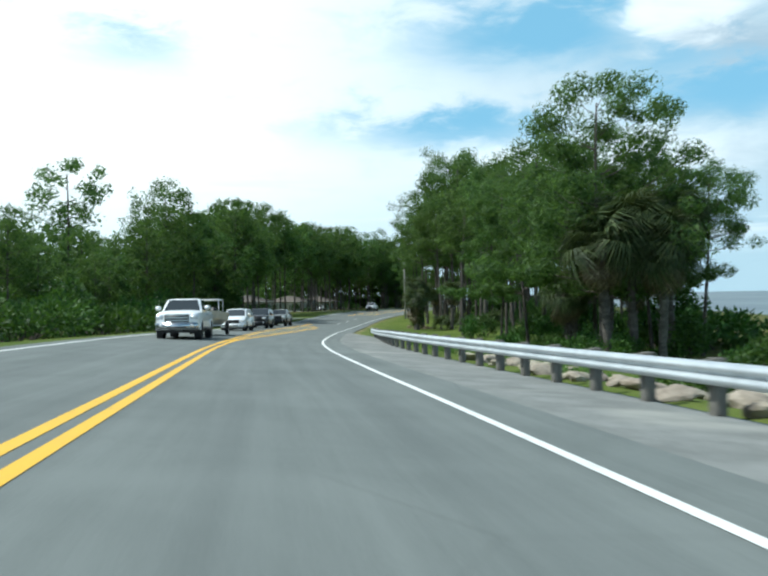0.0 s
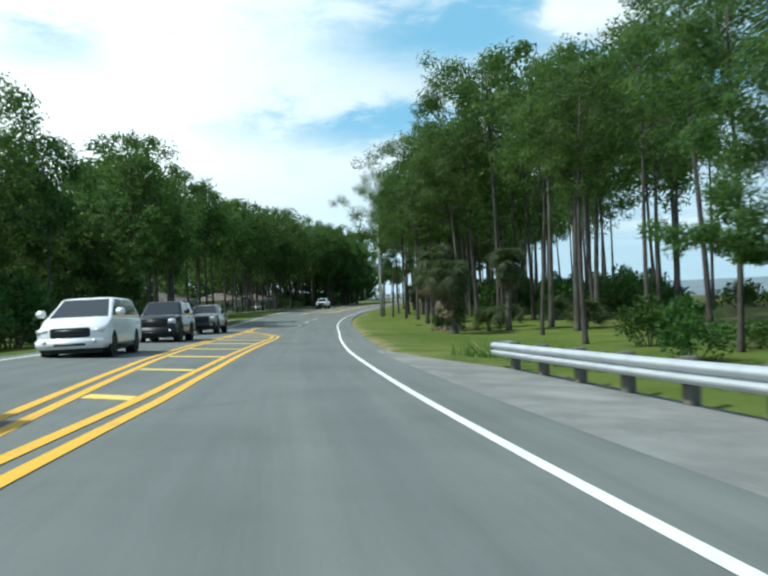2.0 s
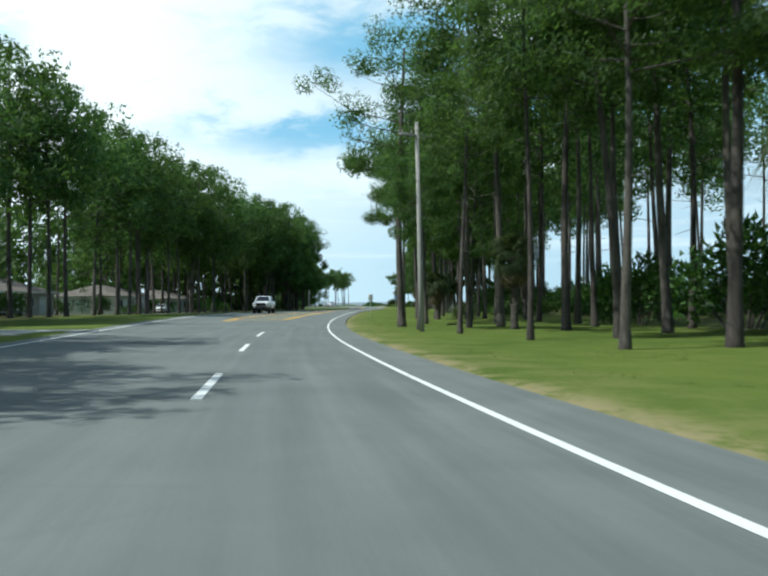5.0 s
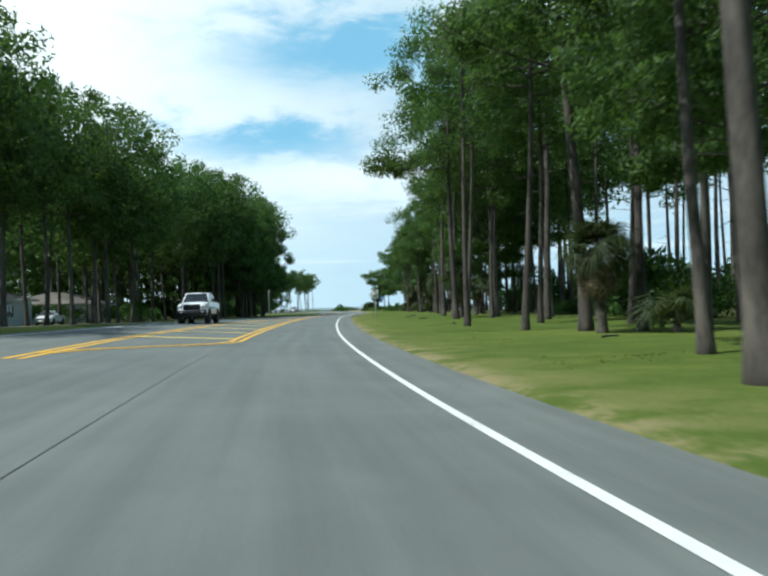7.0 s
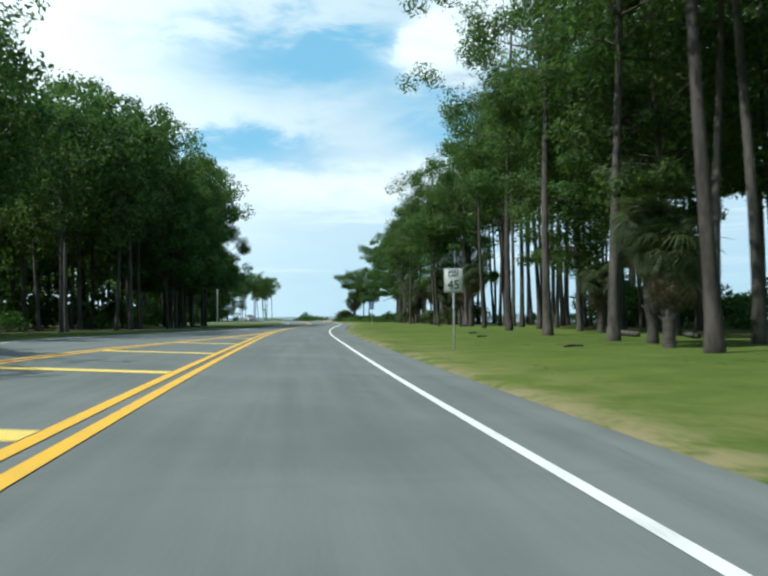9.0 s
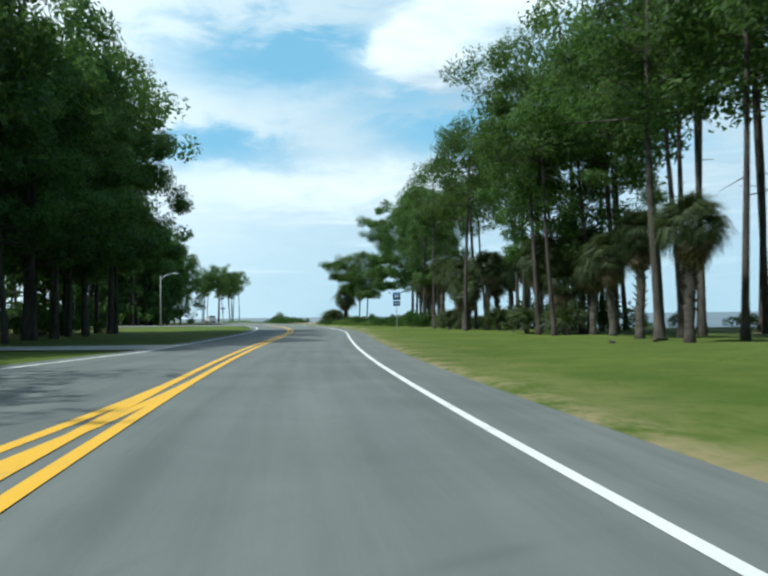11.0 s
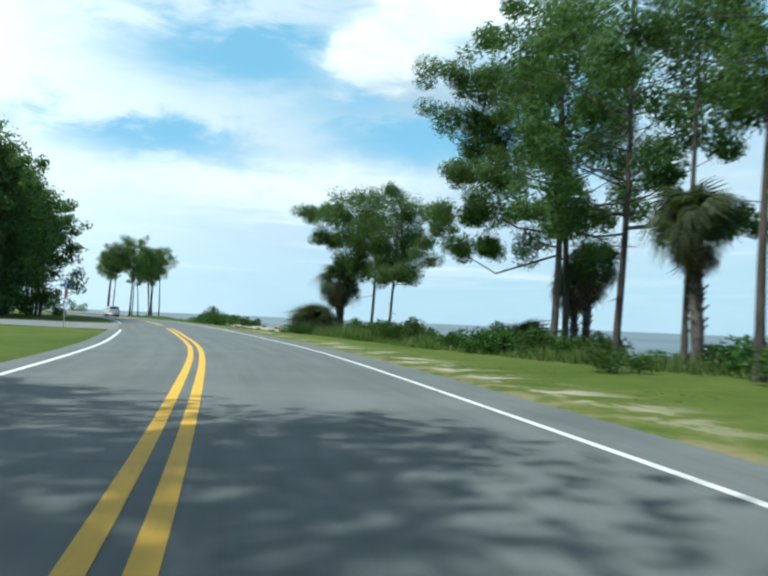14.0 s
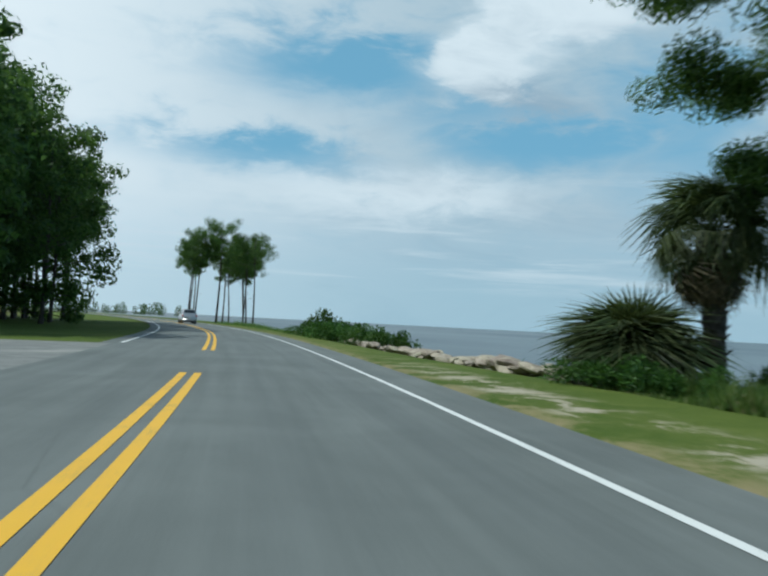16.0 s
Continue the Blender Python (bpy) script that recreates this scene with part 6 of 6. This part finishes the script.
def house(off, y, length, depth, wall_mat, label):
    """A low ranch house whose front (-y in its own frame) looks to the road."""
    x, yy = at(off, y)
    (ax, ay), _ = along(y)
    ob = thing("house", label, "house", pose(x, yy, land(x, yy) - 0.05, 0, 0, math.degrees(atan2(ay, ax))))
    hl, hd, hw, t = length / 2, depth / 2, 2.7, 0.2
    for lo, hi in (((-hl, -hd, -0.3), (-hl + t, hd, hw)), ((hl - t, -hd, -0.3), (hl, hd, hw)), ((-hl + t, hd - t, -0.3), (hl - t, hd, hw))):
        b = Build()
        b.box(lo, hi)
        part("wall", b.mesh("wall", wall_mat), ob)
    # front wall with its openings, in pieces between them
    holes = [(-hl + 1.4, -hl + 3.2, 0.9, 2.1), (-0.5, 0.5, 0.0, 2.1), (1.7, 3.3, 0.9, 2.1), (hl - 4.2, hl - 1.2, 0.05, 2.2)]
    xs = -hl + t
    for a, c, z0, z1 in holes:
        for lo, hi in (((xs, -hd, -0.3), (a, -hd + t, hw)), ((a, -hd, -0.3), (c, -hd + t, z0)), ((a, -hd, z1), (c, -hd + t, hw))):
            b = Build()
            b.box(lo, hi)
            part("wall", b.mesh("wall", wall_mat), ob)
        xs = c
    b = Build()
    b.box((xs, -hd, -0.3), (hl - t, -hd + t, hw))
    part("wall", b.mesh("wall", wall_mat), ob)
    for i, (a, c, z0, z1) in enumerate(holes):
        b = Build()
        b.box((a, -hd + 0.08, z0), (c, -hd + 0.12, z1))
        if i in (0, 2):
            w = part("window", b.mesh("window", GLASS), ob)
            f = Build()
            for lo, hi in (((a - 0.06, -hd - 0.02, z0 - 0.06), (c + 0.06, -hd + 0.06, z0)), ((a - 0.06, -hd - 0.02, z1), (c + 0.06, -hd + 0.06, z1 + 0.06)), ((a - 0.06, -hd - 0.02, z0), (a, -hd + 0.06, z1)), ((c, -hd - 0.02, z0), (c + 0.06, -hd + 0.06, z1)), (((a + c) / 2 - 0.025, -hd + 0.02, z0), ((a + c) / 2 + 0.025, -hd + 0.07, z1))):
                f.box(lo, hi)
            part("frame", f.mesh("frame", TRIM), w)
        else:
            part("door" if i == 1 else "garage_door", b.mesh("door", TRIM if i == 3 else BLACK), ob)
    e, rh = 0.6, 1.7
    r = Build()
    r.add([(-hl - e, -hd - e, hw), (hl + e, -hd - e, hw), (hl + e, hd + e, hw), (-hl - e, hd + e, hw), (-hl + depth * 0.45, 0, hw + rh), (hl - depth * 0.45, 0, hw + rh)],
          [(0, 1, 5, 4), (1, 2, 5), (2, 3, 4, 5), (3, 0, 4), (3, 2, 1, 0)])
    roof = part("roof", r.mesh("roof", ROOF), ob, "low hipped shingle roof")
    f = Build()
    f.box((-hl - e, -hd - e - 0.03, hw - 0.16), (hl + e, -hd - e, hw + 0.02))
    part("fascia", f.mesh("fascia", TRIM), roof)
    return ob


house(-44, 150, 17, 9, BRICK, "low tan ranch house with a grey shingle roof behind pines")
house(-40, 186, 18, 9, BRICK, "low brown ranch house with a hipped roof behind pines")
house(-38, 218, 16, 9, WHITE_WALL, "low white ranch house among pine trunks")
house(-40, 248, 15, 9, WHITE_WALL, "low pale house among pine trunks")
house(-46, 118, 14, 9, WHITE_WALL, "low pale grey house behind the trees")
x, y = at(-33, 178)
vehicle("saloon", BLUE_PAINT, pose(x, y, land(x, y), 0, 0, 100), "saloon_car", "dark blue car parked beside a ranch house", "car")
x, y = at(-31, 222)
vehicle("saloon", WHITE_PAINT, pose(x, y, land(x, y), 0, 0, 80), "saloon_car", "white car parked before a house", "car")
